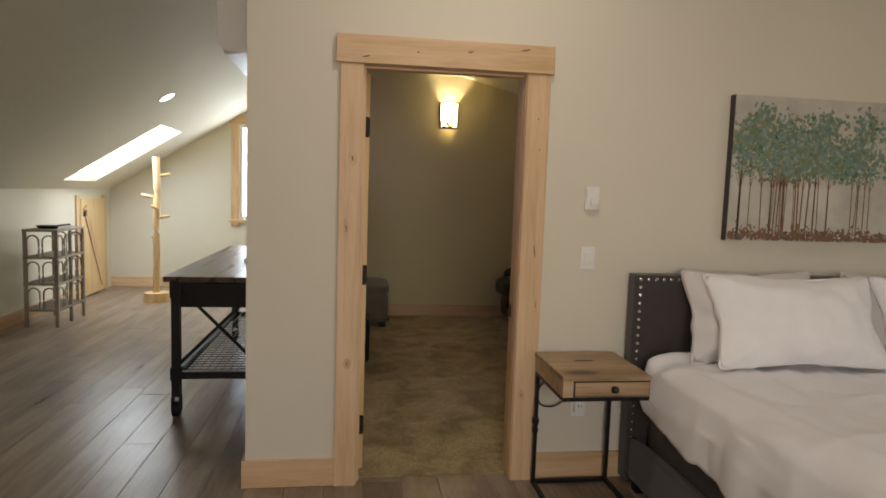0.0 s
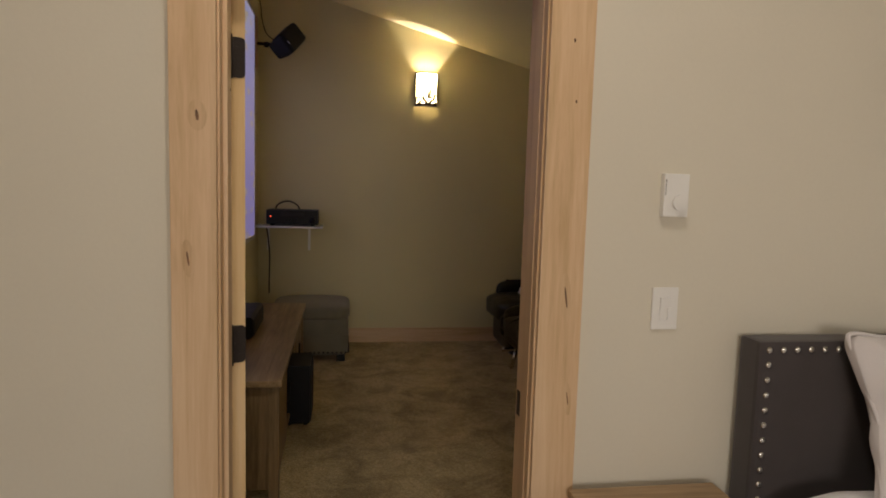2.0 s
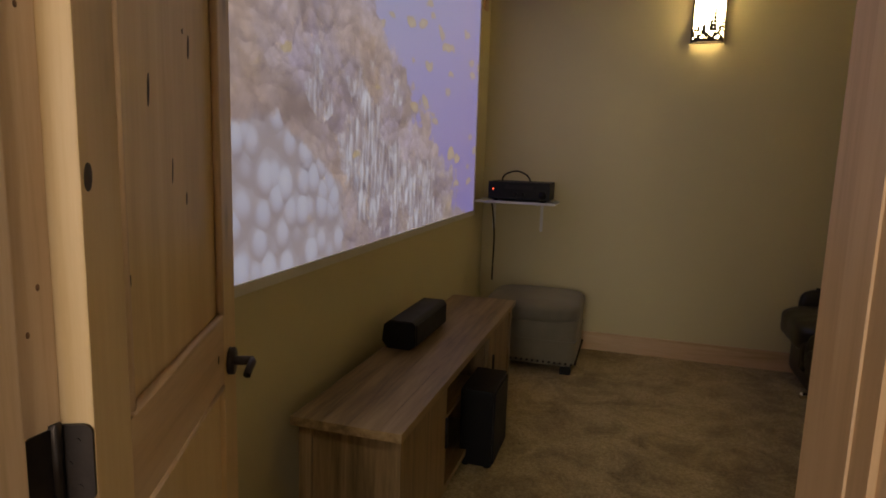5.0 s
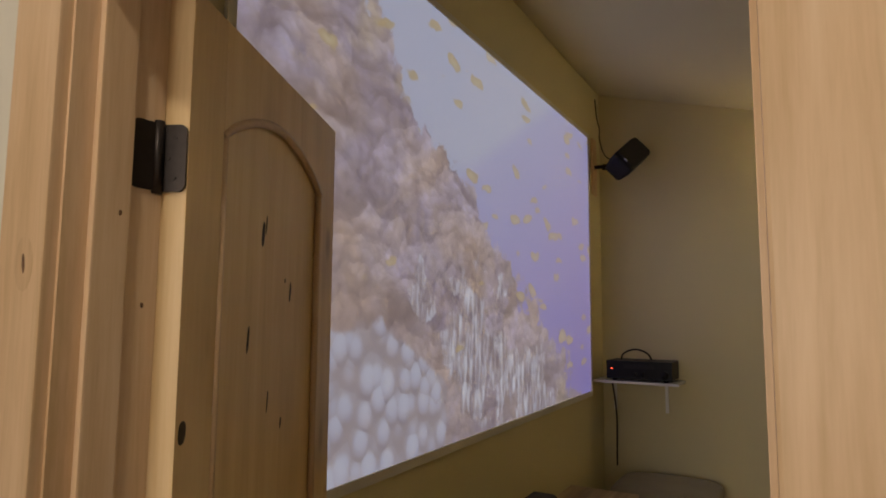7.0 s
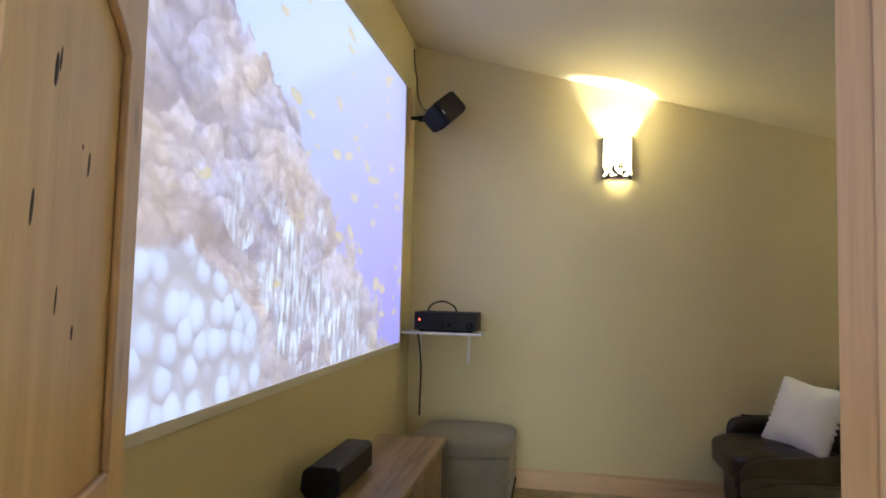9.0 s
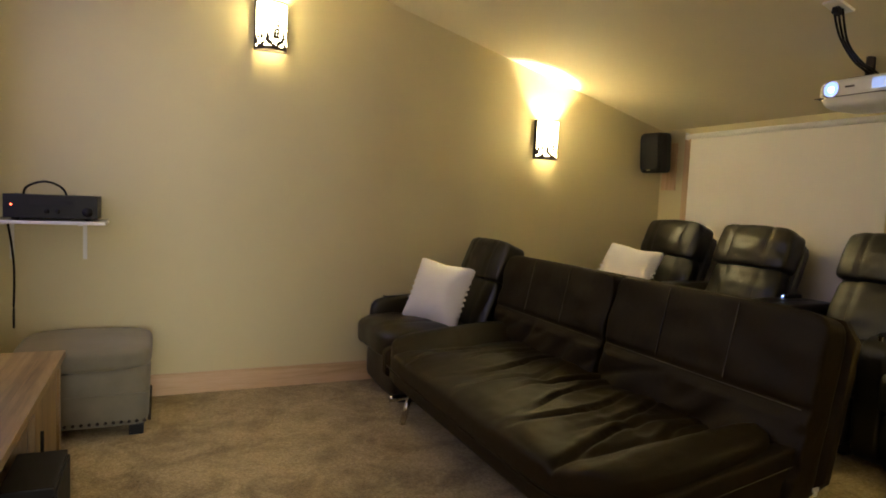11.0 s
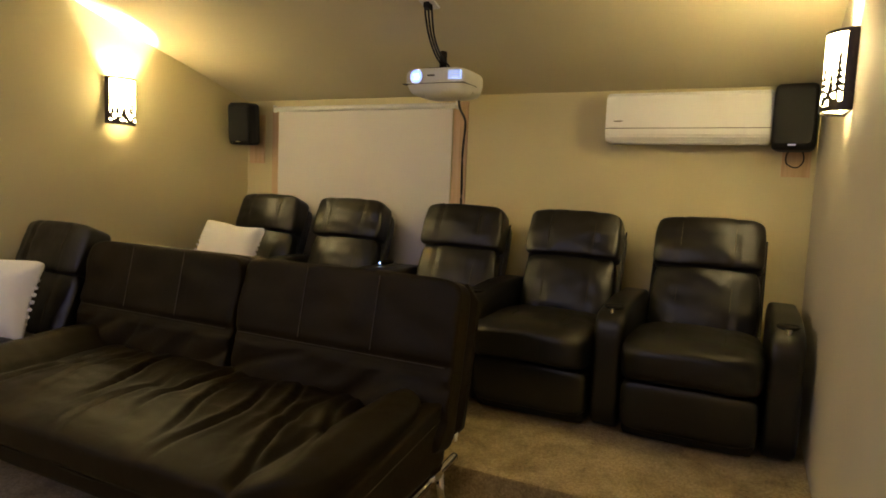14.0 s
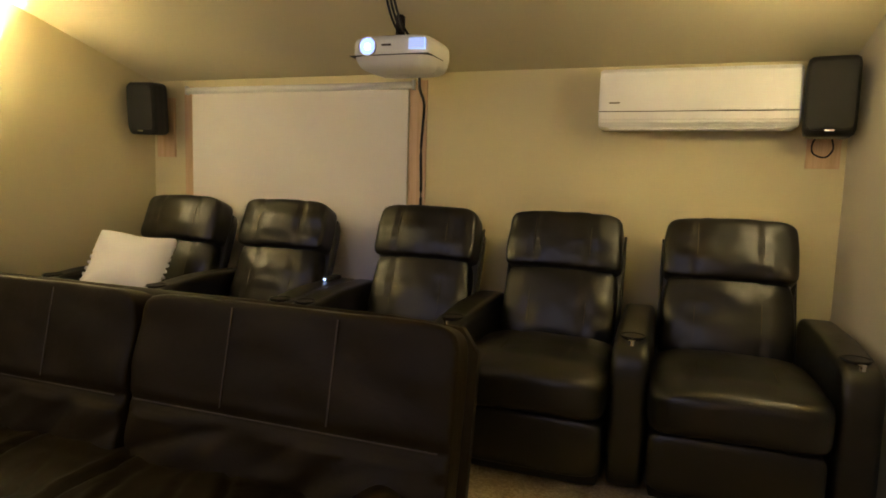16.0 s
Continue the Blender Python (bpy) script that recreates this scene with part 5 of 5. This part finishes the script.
part("front_rail", boxes((-0.184, 0.184, -0.21, -0.192, 0.567, 0.585)), IRON, ns)
part("leg_knot", turned(soft(0.034, 0.034, 0.05, 2.4, 6), Matrix.Translation((-0.193, 0.199, 0.33))), IRON, ns, smooth=True)
part("leg_knot", turned(soft(0.03, 0.03, 0.03, 2.4, 6), Matrix.Translation((-0.193, 0.199, 0.28))), IRON, ns, smooth=True)
tagged(part("lamp_cable", path_tube([(1.24, 3.07, 0.42), (1.18, 3.06, 0.44), (1.10, 3.055, 0.40), (1.03, 3.05, 0.41), (1.01, 3.05, 0.47), (1.04, 3.06, 0.52), (1.12, 3.07, 0.53)], 0.004), BLACK, smooth=True), "thin black cable behind the nightstand", "cable")

bed = thing("bed", (2.302, 2.02, 0.0), "upholstered bed with a nailhead headboard and pale bedding", "bed")
part("headboard", boxes((-0.83, 0.85, 0.978, 1.062, 0.02, 1.088), bevel=0.012), CHARCOAL, bed, "charcoal fabric headboard with nailhead trim")
nail = bmesh.new()
bmesh.ops.create_icosphere(nail, subdivisions=2, radius=0.0095)
for v in nail.verts:
    v.co.y *= 0.5
nail_mesh = None
spots = [(-0.812, 1.026 - 0.041 * k) for k in range(22)] + [(-0.812 + 0.041 * k, 1.065) for k in range(40)]
for x, z in spots:
    if nail_mesh is None:
        o = part("nailhead", nail, NAIL, bed, "bright nickel nailhead", smooth=True)
        nail_mesh = o.data
    else:
        o = new("nailhead", nail_mesh)
        o.parent = bed
    o.location = (x + 0.01, 0.977, z)
part("side_rail", turned(soft(0.05, 2.0, 0.21, 14, 8), Matrix.Translation((-0.80, -0.01, 0.155))), CHARCOAL, bed, smooth=True)
part("side_rail", turned(soft(0.05, 2.0, 0.21, 14, 8), Matrix.Translation((0.80, -0.01, 0.155))), CHARCOAL, bed, smooth=True)
part("foot_rail", turned(soft(1.60, 0.05, 0.21, 14, 8), Matrix.Translation((0, -1.03, 0.155))), CHARCOAL, bed, smooth=True)
part("box_spring", turned(soft(1.52, 1.98, 0.22, 20, 8), Matrix.Translation((0, -0.02, 0.285))), CHARCOAL, bed, "dark covered box spring", smooth=True)
part("mattress", turned(soft(1.53, 1.98, 0.26, 14, 8), Matrix.Translation((0, -0.02, 0.50))), LINEN, bed, smooth=True)
for x, y in ((-0.78, 0.9), (-0.78, -0.95), (0.78, 0.9), (0.78, -0.95)):
    part("leg", boxes((x - 0.03, x + 0.03, y - 0.03, y + 0.03, 0, 0.06)), BLACK, bed)


def duvet():
    """A draped sheet over the mattress, with folds that hang at the sides."""
    bm = bmesh.new()
    nx, ny = 110, 110
    grid = []
    for i in range(nx + 1):
        row = []
        for j in range(ny + 1):
            s = -1.20 + 2.40 * i / nx
            y = -1.15 + 2.03 * j / ny
            half, top = 0.79, 0.678
            fall = 0.20 + 0.10 * (1 - j / ny) ** 0.7 + 0.02 * math.sin(y * 6)
            drop = max(0, abs(s) - half) / 0.41 * fall
            x = math.copysign(min(abs(s), half) + 0.035 * min(1, drop * 8), s)
            fold = (math.sin(y * 13 + 2.4 * math.sin(y * 4)) + 0.6 * noise.noise(Vector((y * 7, 0.3, s)))) * min(1, drop * 5)
            x += math.copysign(0.013 * fold + 0.02 * drop * 3, s)
            puffy = 0.020 * noise.noise(Vector((s * 2.2, y * 1.8, 1))) + 0.007 * noise.noise(Vector((s * 6, y * 5, 3))) - 0.006 * max(0, 1 - abs(noise.noise(Vector((s * 3.1 + y * 1.5, y * 2.2 - s, 7)))) * 9)
            for k, (fa, fb, fd) in enumerate(((3.0, 1.6, 0.011), (-2.4, 2.6, 0.009), (4.4, -1.2, 0.008), (1.0, 4.6, 0.007))):
                ridge = 1 - abs(noise.noise(Vector((s * fa * 0.8 + 3 * k, y * fb * 0.8, 2.7 * k)))) * 7
                puffy += 1.8 * fd * max(0, ridge) * (0.5 + noise.noise(Vector((s * 1.7, y * 1.9, k))))
            round_edge = 0.05 * max(0, 1 - (half - abs(s)) / 0.16) ** 2 if abs(s) < half else 0.05
            z = top + puffy - round_edge - drop
            if j > ny - 3:
                z += 0.012 * (j - ny + 3)
            row.append(bm.verts.new((x, y, z)))
        grid.append(row)
    for i in range(nx):
        for j in range(ny):
            bm.faces.new((grid[i][j], grid[i + 1][j], grid[i + 1][j + 1], grid[i][j + 1]))
    return bm


DUVET = plain("washed_cotton", (0.82, 0.795, 0.81), 0.88, vary=0.04, scale=5, fine=200, relief=0.3, depth=0.002, spec=0.2, sheen=0.2)
cover = tagged(part("duvet", turned(duvet(), Matrix.Translation((2.302, 2.02, 0.0))), DUVET, smooth=True), "rumpled pale duvet spread over the bed", "duvet")
mod = cover.modifiers.new("thickness", "SOLIDIFY")
mod.thickness, mod.offset = 0.02, -1


def bed_pillow(place, tilt, turn, w, h, d, mat, label):
    p = thing("bed_pillow", place, label, "pillow", "bed pillows", turn)

    def puff(q, v):
        e = max(abs(q.x), abs(q.z))
        v.y *= 1 - 0.88 * e ** 3
        pinch = 1 - 0.11 * abs(abs(q.x) - abs(q.z))
        v.x *= pinch
        v.z *= pinch
        return v
    part("cover", turned(soft(w, d * 1.15, h * 1.04, 16, 40, puff, 0.017, 11, place[0]), Matrix.Rotation(radians(tilt), 4, "X")), mat, p, smooth=True)
    tilted = Matrix.Rotation(radians(tilt), 4, "X")
    rim = [(1, t / 4 - 1) for t in range(8)] + [(1 - t / 4, 1) for t in range(8)] + [(-1, 1 - t / 4) for t in range(8)] + [(t / 4 - 1, -1) for t in range(9)]
    pts = []
    for a, c in rim:
        pinch = 0.985 - 0.11 * abs(abs(a) - abs(c))
        pts.append(tilted @ Vector((a * pinch * w / 2, 0.004 * math.sin(9 * a + 7 * c), c * pinch * h * 0.52)))
    part("piping", path_tube(pts, 0.0065, 6), mat, p, "stitched edge", smooth=True)
    return p


bed_pillow((2.045, 2.89, 0.90), -20, 0, 0.70, 0.44, 0.18, GREY_LINEN, "pale grey pillow leaning on the headboard")
bed_pillow((2.185, 2.76, 0.905), -27, -2, 0.86, 0.44, 0.19, LINEN, "large white pillow in front of a grey one")
bed_pillow((2.86, 2.88, 0.90), -18, 0, 0.60, 0.44, 0.18, GREY_LINEN, "pale grey pillow at the bed's far side")
bed_pillow((2.98, 2.78, 0.90), -24, 3, 0.66, 0.44, 0.19, LINEN, "white pillow at the bed's far side")

# canvas painting of a tree row
art = thing("canvas_painting", (2.574, 3.082, 1.640), "unframed canvas painting of thin trees with green crowns", "painting")
CANVAS = plain("canvas_ground", (0.52, 0.495, 0.43), 0.75, vary=0.2, scale=5, fine=160, relief=0.3, depth=0.001)
EDGE = plain("canvas_edge", (0.05, 0.042, 0.035), 0.7)
part("canvas", boxes((-0.595, 0.595, -0.026, 0.014, -0.37, 0.37)), CANVAS, art)
for sx in (-0.597, 0.597):
    part("canvas_side", boxes((sx - 0.002, sx + 0.002, -0.025, 0.014, -0.371, 0.371)), EDGE, art, "dark painted canvas edge")


def strokes(name, colours, rough=0.7):
    m, nt, b = material(name)
    geo = nt.nodes.new("ShaderNodeNewGeometry")
    r = ramp(nt, geo.outputs["Random Per Island"], [(k / (len(colours) - 1), c) for k, c in enumerate(colours)])
    nt.links.new(r.outputs[0], b.inputs["Base Color"])
    b.inputs["Roughness"].default_value = rough
    return m


FOLIAGE = strokes("foliage_paint", [(0.08, 0.15, 0.10), (0.14, 0.25, 0.18), (0.20, 0.30, 0.25), (0.15, 0.20, 0.09), (0.27, 0.24, 0.10), (0.15, 0.24, 0.23), (0.30, 0.36, 0.32), (0.11, 0.20, 0.14), (0.40, 0.42, 0.36)])
BARK = strokes("trunk_paint", [(0.13, 0.075, 0.05), (0.26, 0.14, 0.08), (0.18, 0.13, 0.10)])
EARTH = strokes("ground_paint", [(0.20, 0.13, 0.07), (0.26, 0.10, 0.06), (0.12, 0.10, 0.08), (0.24, 0.19, 0.10)])
rng = random.Random(11)


def dabs(count, where, low, high):
    bm = bmesh.new()
    for k in range(count):
        x, z = where()
        r1, r2, a = rng.uniform(low, high), rng.uniform(low, high) * 0.7, rng.uniform(0, 3.1)
        y = -0.0265 - 0.0022 * rng.random()
        pts = []
        for j in range(7):
            t = j * 2 * math.pi / 7
            rr = rng.uniform(0.75, 1.15)
            px, pz = r1 * rr * math.cos(t), r2 * rr * math.sin(t)
            pts.append(bm.verts.new((min(0.594, max(-0.594, x + px * math.cos(a) - pz * math.sin(a))), y, min(0.369, max(-0.369, z + px * math.sin(a) + pz * math.cos(a))))))
        bm.faces.new(pts)
    return bm


CROWNS = [(-0.55 + 0.055 * k, 0.02 + 0.24 * rng.random()) for k in range(21) if not 14 <= k <= 15] * 2 + [(-0.53 + 0.075 * k, 0.03 + 0.03 * rng.random()) for k in range(15) if k != 11]
bm = bmesh.new()
for k in range(34):
    x = rng.uniform(-0.56, 0.56)
    if 0.24 < x < 0.31:
        continue
    w = rng.uniform(0.0022, 0.005)
    lean = rng.uniform(-0.012, 0.012)
    top = rng.uniform(-0.02, 0.08)
    q = [bm.verts.new(c) for c in ((x - w, -0.0270, -0.335), (x + w, -0.0270, -0.335), (x + lean + w * 0.6, -0.0270, top), (x + lean - w * 0.6, -0.0270, top))]
    bm.faces.new(q)
    for s in (-1, 1):
        q = [bm.verts.new(c) for c in ((x + lean * 0.7 - 0.0015, -0.0272, -0.10), (x + lean * 0.7 + 0.0015, -0.0272, -0.10), (x + lean + s * 0.03 + 0.001, -0.0272, top), (x + lean + s * 0.03 - 0.001, -0.0272, top))]
        bm.faces.new(q)
tagged(part("painted_grove", bm, BARK, art), kind="stuff")


def in_crown():
    cx, cz = rng.choice(CROWNS)
    z = cz + rng.gauss(0, 0.05)
    return cx + rng.gauss(0, 0.038), z if z > -0.06 else rng.uniform(-0.06, 0.10)


tagged(part("painted_foliage", dabs(5200, in_crown, 0.004, 0.017), FOLIAGE, art), kind="stuff")
tagged(part("painted_ground", dabs(900, lambda: (rng.uniform(-0.59, 0.59), -0.362 + abs(rng.gauss(0, 0.028))), 0.004, 0.014), EARTH, art), kind="stuff")

# ---- loft things ----
desk = thing("work_table", (-0.77, 5.10, 0.0), "industrial wood-topped work table on black iron legs with casters", "desk")
part("tabletop", boxes((-0.305, 0.290, -1.06, 1.06, 0.865, 0.90), bevel=0.004), DESK_TOP, desk)
part("apron", boxes((-0.27, 0.27, -1.0, 1.0, 0.70, 0.85)), BLACK, desk)
for x in (-0.27, 0.24):
    for y in (-1.02, 0.97):
        leg = part("leg", boxes((x, x + 0.05, y, y + 0.05, 0.13, 0.865), bevel=0.003), IRON, desk)
        for z0, z1 in ((0.76, 0.86), (0.24, 0.32)):
            part("corner_plate", boxes((x - 0.006, x + 0.056, y - 0.006, y + 0.056, z0, z1), bevel=0.002), IRON, leg)
        bm = rods(((x + 0.006, y + 0.025, 0.05), (x + 0.044, y + 0.025, 0.05)), r=0.05, seg=20)
        cst = part("caster", bm, BLACK, desk, "black swivel caster")
        part("fork", boxes((x - 0.002, x + 0.005, y - 0.005, y + 0.055, 0.035, 0.13), (x + 0.045, x + 0.052, y - 0.005, y + 0.055, 0.035, 0.13)), IRON, cst)
for y in (-0.995, 0.995):
    part("brace", rods(((-0.245, y, 0.32), (0.265, y, 0.84)), r=0.011), IRON, desk)
    part("brace", rods(((0.265, y, 0.32), (-0.245, y, 0.84)), r=0.011), IRON, desk)
part("shelf_frame", boxes((-0.27, 0.29, -1.0, -0.96, 0.24, 0.285), (-0.27, 0.29, 0.96, 1.0, 0.24, 0.285), (-0.27, -0.235, -0.96, 0.96, 0.24, 0.285), (0.255, 0.29, -0.96, 0.96, 0.24, 0.285)), IRON, desk)
bm = bmesh.new()
for k in range(11):
    rod(bm, (-0.23 + 0.049 * k, -0.97, 0.275), (-0.23 + 0.049 * k, 0.97, 0.275), 0.0035, seg=6)
for k in range(32):
    rod(bm, (-0.25, -0.95 + 0.0613 * k, 0.272), (0.27, -0.95 + 0.0613 * k, 0.272), 0.0035, seg=6)
part("wire_shelf", bm, IRON, desk, "black wire mesh lower shelf")
bx = thing("storage_box", (-0.60, 5.75, 0.90), "teal box standing on the work table", "box")
part("body", boxes((-0.10, 0.10, -0.16, 0.16, 0, 0.20), bevel=0.004), TEAL, bx)
part("lid", boxes((-0.104, 0.104, -0.164, 0.164, 0.20, 0.225), bevel=0.004), TEAL, bx)
bk = thing("book", (-0.62, 4.95, 0.90), "pale teal book lying on the work table", "book")
part("cover", boxes((-0.11, 0.11, -0.15, 0.15, 0, 0.004), (-0.11, 0.11, -0.15, 0.15, 0.026, 0.030)), TEAL, bk)
part("pages", boxes((-0.105, 0.105, -0.145, 0.145, 0.004, 0.026)), LINEN, bk)
tagged(part("white_cable", path_tube([(-0.47, 4.12, 0.62), (-0.485, 4.10, 0.45), (-0.50, 4.08, 0.28), (-0.485, 4.09, 0.22), (-0.465, 4.10, 0.26)], 0.006), WHITE, smooth=True), "white power cable hanging by the table", "cable")

st = thing("display_stand", (-2.965, 6.97, 0.0), "grey washed wooden stand with arched open sides", "shelf")
for z in (0.16, 0.42, 0.68, 0.95):
    part("shelf_board", boxes((-0.16, 0.16, -0.32, 0.32, z, z + 0.022), bevel=0.003), GREY_WOOD, st)
for x in (-0.145, 0.145):
    for y in (-0.30, 0.0, 0.30):
        if y == 0.0 and x < 0:
            continue
        part("post", boxes((x - 0.014, x + 0.014, y - 0.014, y + 0.014, 0.0, 0.95), bevel=0.003), GREY_WOOD, st)
for z in (0.182, 0.442, 0.702):
    for side in (-1, 1):
        for k in range(2):
            x = -0.0725 + 0.145 * k
            pts = [(x + 0.055 * math.cos(a), side * 0.30, z + 0.15 + 0.06 * math.sin(a)) for a in [math.pi * t / 6 for t in range(7)]]
            part("arch", path_tube([(pts[0][0], pts[0][1], z)] + pts + [(pts[-1][0], pts[-1][1], z)], 0.008, 6), GREY_WOOD, st, smooth=True)
    for k in range(4):
        y = -0.225 + 0.15 * k
        pts = [(0.145, y + 0.055 * math.cos(a), z + 0.15 + 0.06 * math.sin(a)) for a in [math.pi * t / 6 for t in range(7)]]
        part("arch", path_tube([(0.145, pts[0][1], z)] + pts + [(0.145, pts[-1][1], z)], 0.008, 6), GREY_WOOD, st, smooth=True)
tray = thing("pan", (-2.98, 6.86, 0.972), "small black pan on the stand", "pan")
bm = bmesh.new()
rod(bm, (0, 0, 0.002), (0, 0, 0.03), 0.085, 0.10, seg=24)
part("bowl", bm, BLACK, tray)
part("pan_handle", rods(((0.05, 0.08, 0.025), (0.10, 0.26, 0.03)), r=0.008), BLACK, tray)

rack = thing("coat_rack", (-2.34, 8.18, 0.0), "peeled log coat rack on a round wooden base", "coat rack")
bm = bmesh.new()
rod(bm, (0, 0, 0), (0, 0, 0.11), 0.155, 0.145, seg=28)
part("base", bm, LOG, rack, "round log slice base")
part("trunk", path_tube([(0, 0, 0.10), (0.01, 0, 0.5), (0.0, 0.01, 0.9), (0.02, 0, 1.3), (0.01, 0, 1.78)], 0.042, 14), LOG, rack, smooth=True)
for ang, z, ln in ((0.2, 1.54, 0.16), (3.3, 1.28, 0.17), (0.1, 1.03, 0.15), (1.9, 1.42, 0.14), (4.6, 1.15, 0.13), (3.5, 0.78, 0.06)):
    a = Vector((0.01, 0, z))
    part("peg", rods((a, a + Vector((ln * math.cos(ang), ln * math.sin(ang), 0.035))), r=0.019), LOG, rack, smooth=True)

hatch = thing("access_door", (KNEE, 8.68, 0.0), "low alder access door in the knee wall", "door")
part("panel", boxes((0.0, 0.03, -0.36, 0.36, 0.02, 1.24), bevel=0.003), PINE_DOOR, hatch)
part("casing", boxes((0.0, 0.024, -0.46, -0.365, 0.0, 1.28), (0.0, 0.024, 0.365, 0.46, 0.0, 1.28), bevel=0.003), ALDER, hatch)
part("cross_board", turned(boxes((0.03, 0.046, -0.05, 0.05, -0.58, 0.58)), Matrix.Translation((0, 0, 0.62)) @ Matrix.Rotation(radians(28), 4, "X")), ALDER, hatch)
part("latch", boxes((0.03, 0.055, -0.30, -0.26, 1.02, 1.10), bevel=0.004), BRONZE, hatch)



def recessed_light(place, tilt, label):
    dl = thing("recessed_light", place, label, "ceiling light", "recessed lights")
    m = Matrix.Rotation(tilt, 4, "Y")
    part("trim_ring", turned(rods(((0, 0, -0.006), (0, 0, 0.006)), r=0.088, seg=32), m), WHITE, dl)
    part("lens", turned(rods(((0, 0, -0.009), (0, 0, 0.0)), r=0.074, seg=32), m), DOWNLIGHT, dl, "bright round lens")


recessed_light((-1.77, 6.64, loft_ceiling(-1.77) - 0.003), -math.atan(0.63), "round recessed ceiling light, switched on")
for lx, ly in BEDROOM_DOWNLIGHTS:
    recessed_light((lx, ly, 3.127), 0.0, "round recessed light in the bedroom ceiling")

# ---- hardwood planks ----
floor = structure("floor_bedroom", boxes((-3.4, 5.2, -3.1, 3.165, -0.08, -0.016), (-3.4, -0.430, 3.165, 9.47, -0.08, -0.016)), BLACK, "brown oak plank floor")
PW, PL = 0.19, 1.75
bm = bmesh.new()
box(bm, -PW / 2 + 0.0011, PW / 2 - 0.0011, -PL / 2 + 0.0012, PL / 2 - 0.0012, -0.016, 0.0, 0.0016)
plank = part("plank", bm, PLANK, floor)
plank_mesh = plank.data
first = True
STARTS = []
rng = random.Random(5)
col = 0
x = KNEE + PW / 2
while x < 1.75:
    start = -0.9 + rng.uniform(0, PL)
    STARTS.append(start - PL)
    y = start - PL / 2
    limit = LOFT_END if x < -0.42 else 3.165
    while y - PL / 2 < limit:
        ln = min(y + PL / 2, limit) - (y - PL / 2)
        if ln > 0.02:
            if first:
                ob, first = plank, False
            else:
                ob = new("plank", plank_mesh)
                ob.parent = floor
            ob.location = (x, y - PL / 2 + ln / 2, rng.uniform(-0.0006, 0.0))
            ob.scale = (1, ln / PL, 1)
        y += PL
    x += PW
    col += 1
# the rest of the floor, out towards the far side of the bedroom
bm = bmesh.new()
while x < 5.1:
    box(bm, x - PW / 2 + 0.0011, x + PW / 2 - 0.0011, -3.0, 3.08, -0.016, 0.0)
    x += PW
x = KNEE + PW / 2
while x < 1.75:
    box(bm, x - PW / 2 + 0.0011, x + PW / 2 - 0.0011, -3.0, STARTS[round((x - KNEE) / PW - 0.5)] - 0.0012, -0.016, 0.0)
    x += PW
tagged(part("plank_rest", bm, PLANK, floor), kind="stuff")
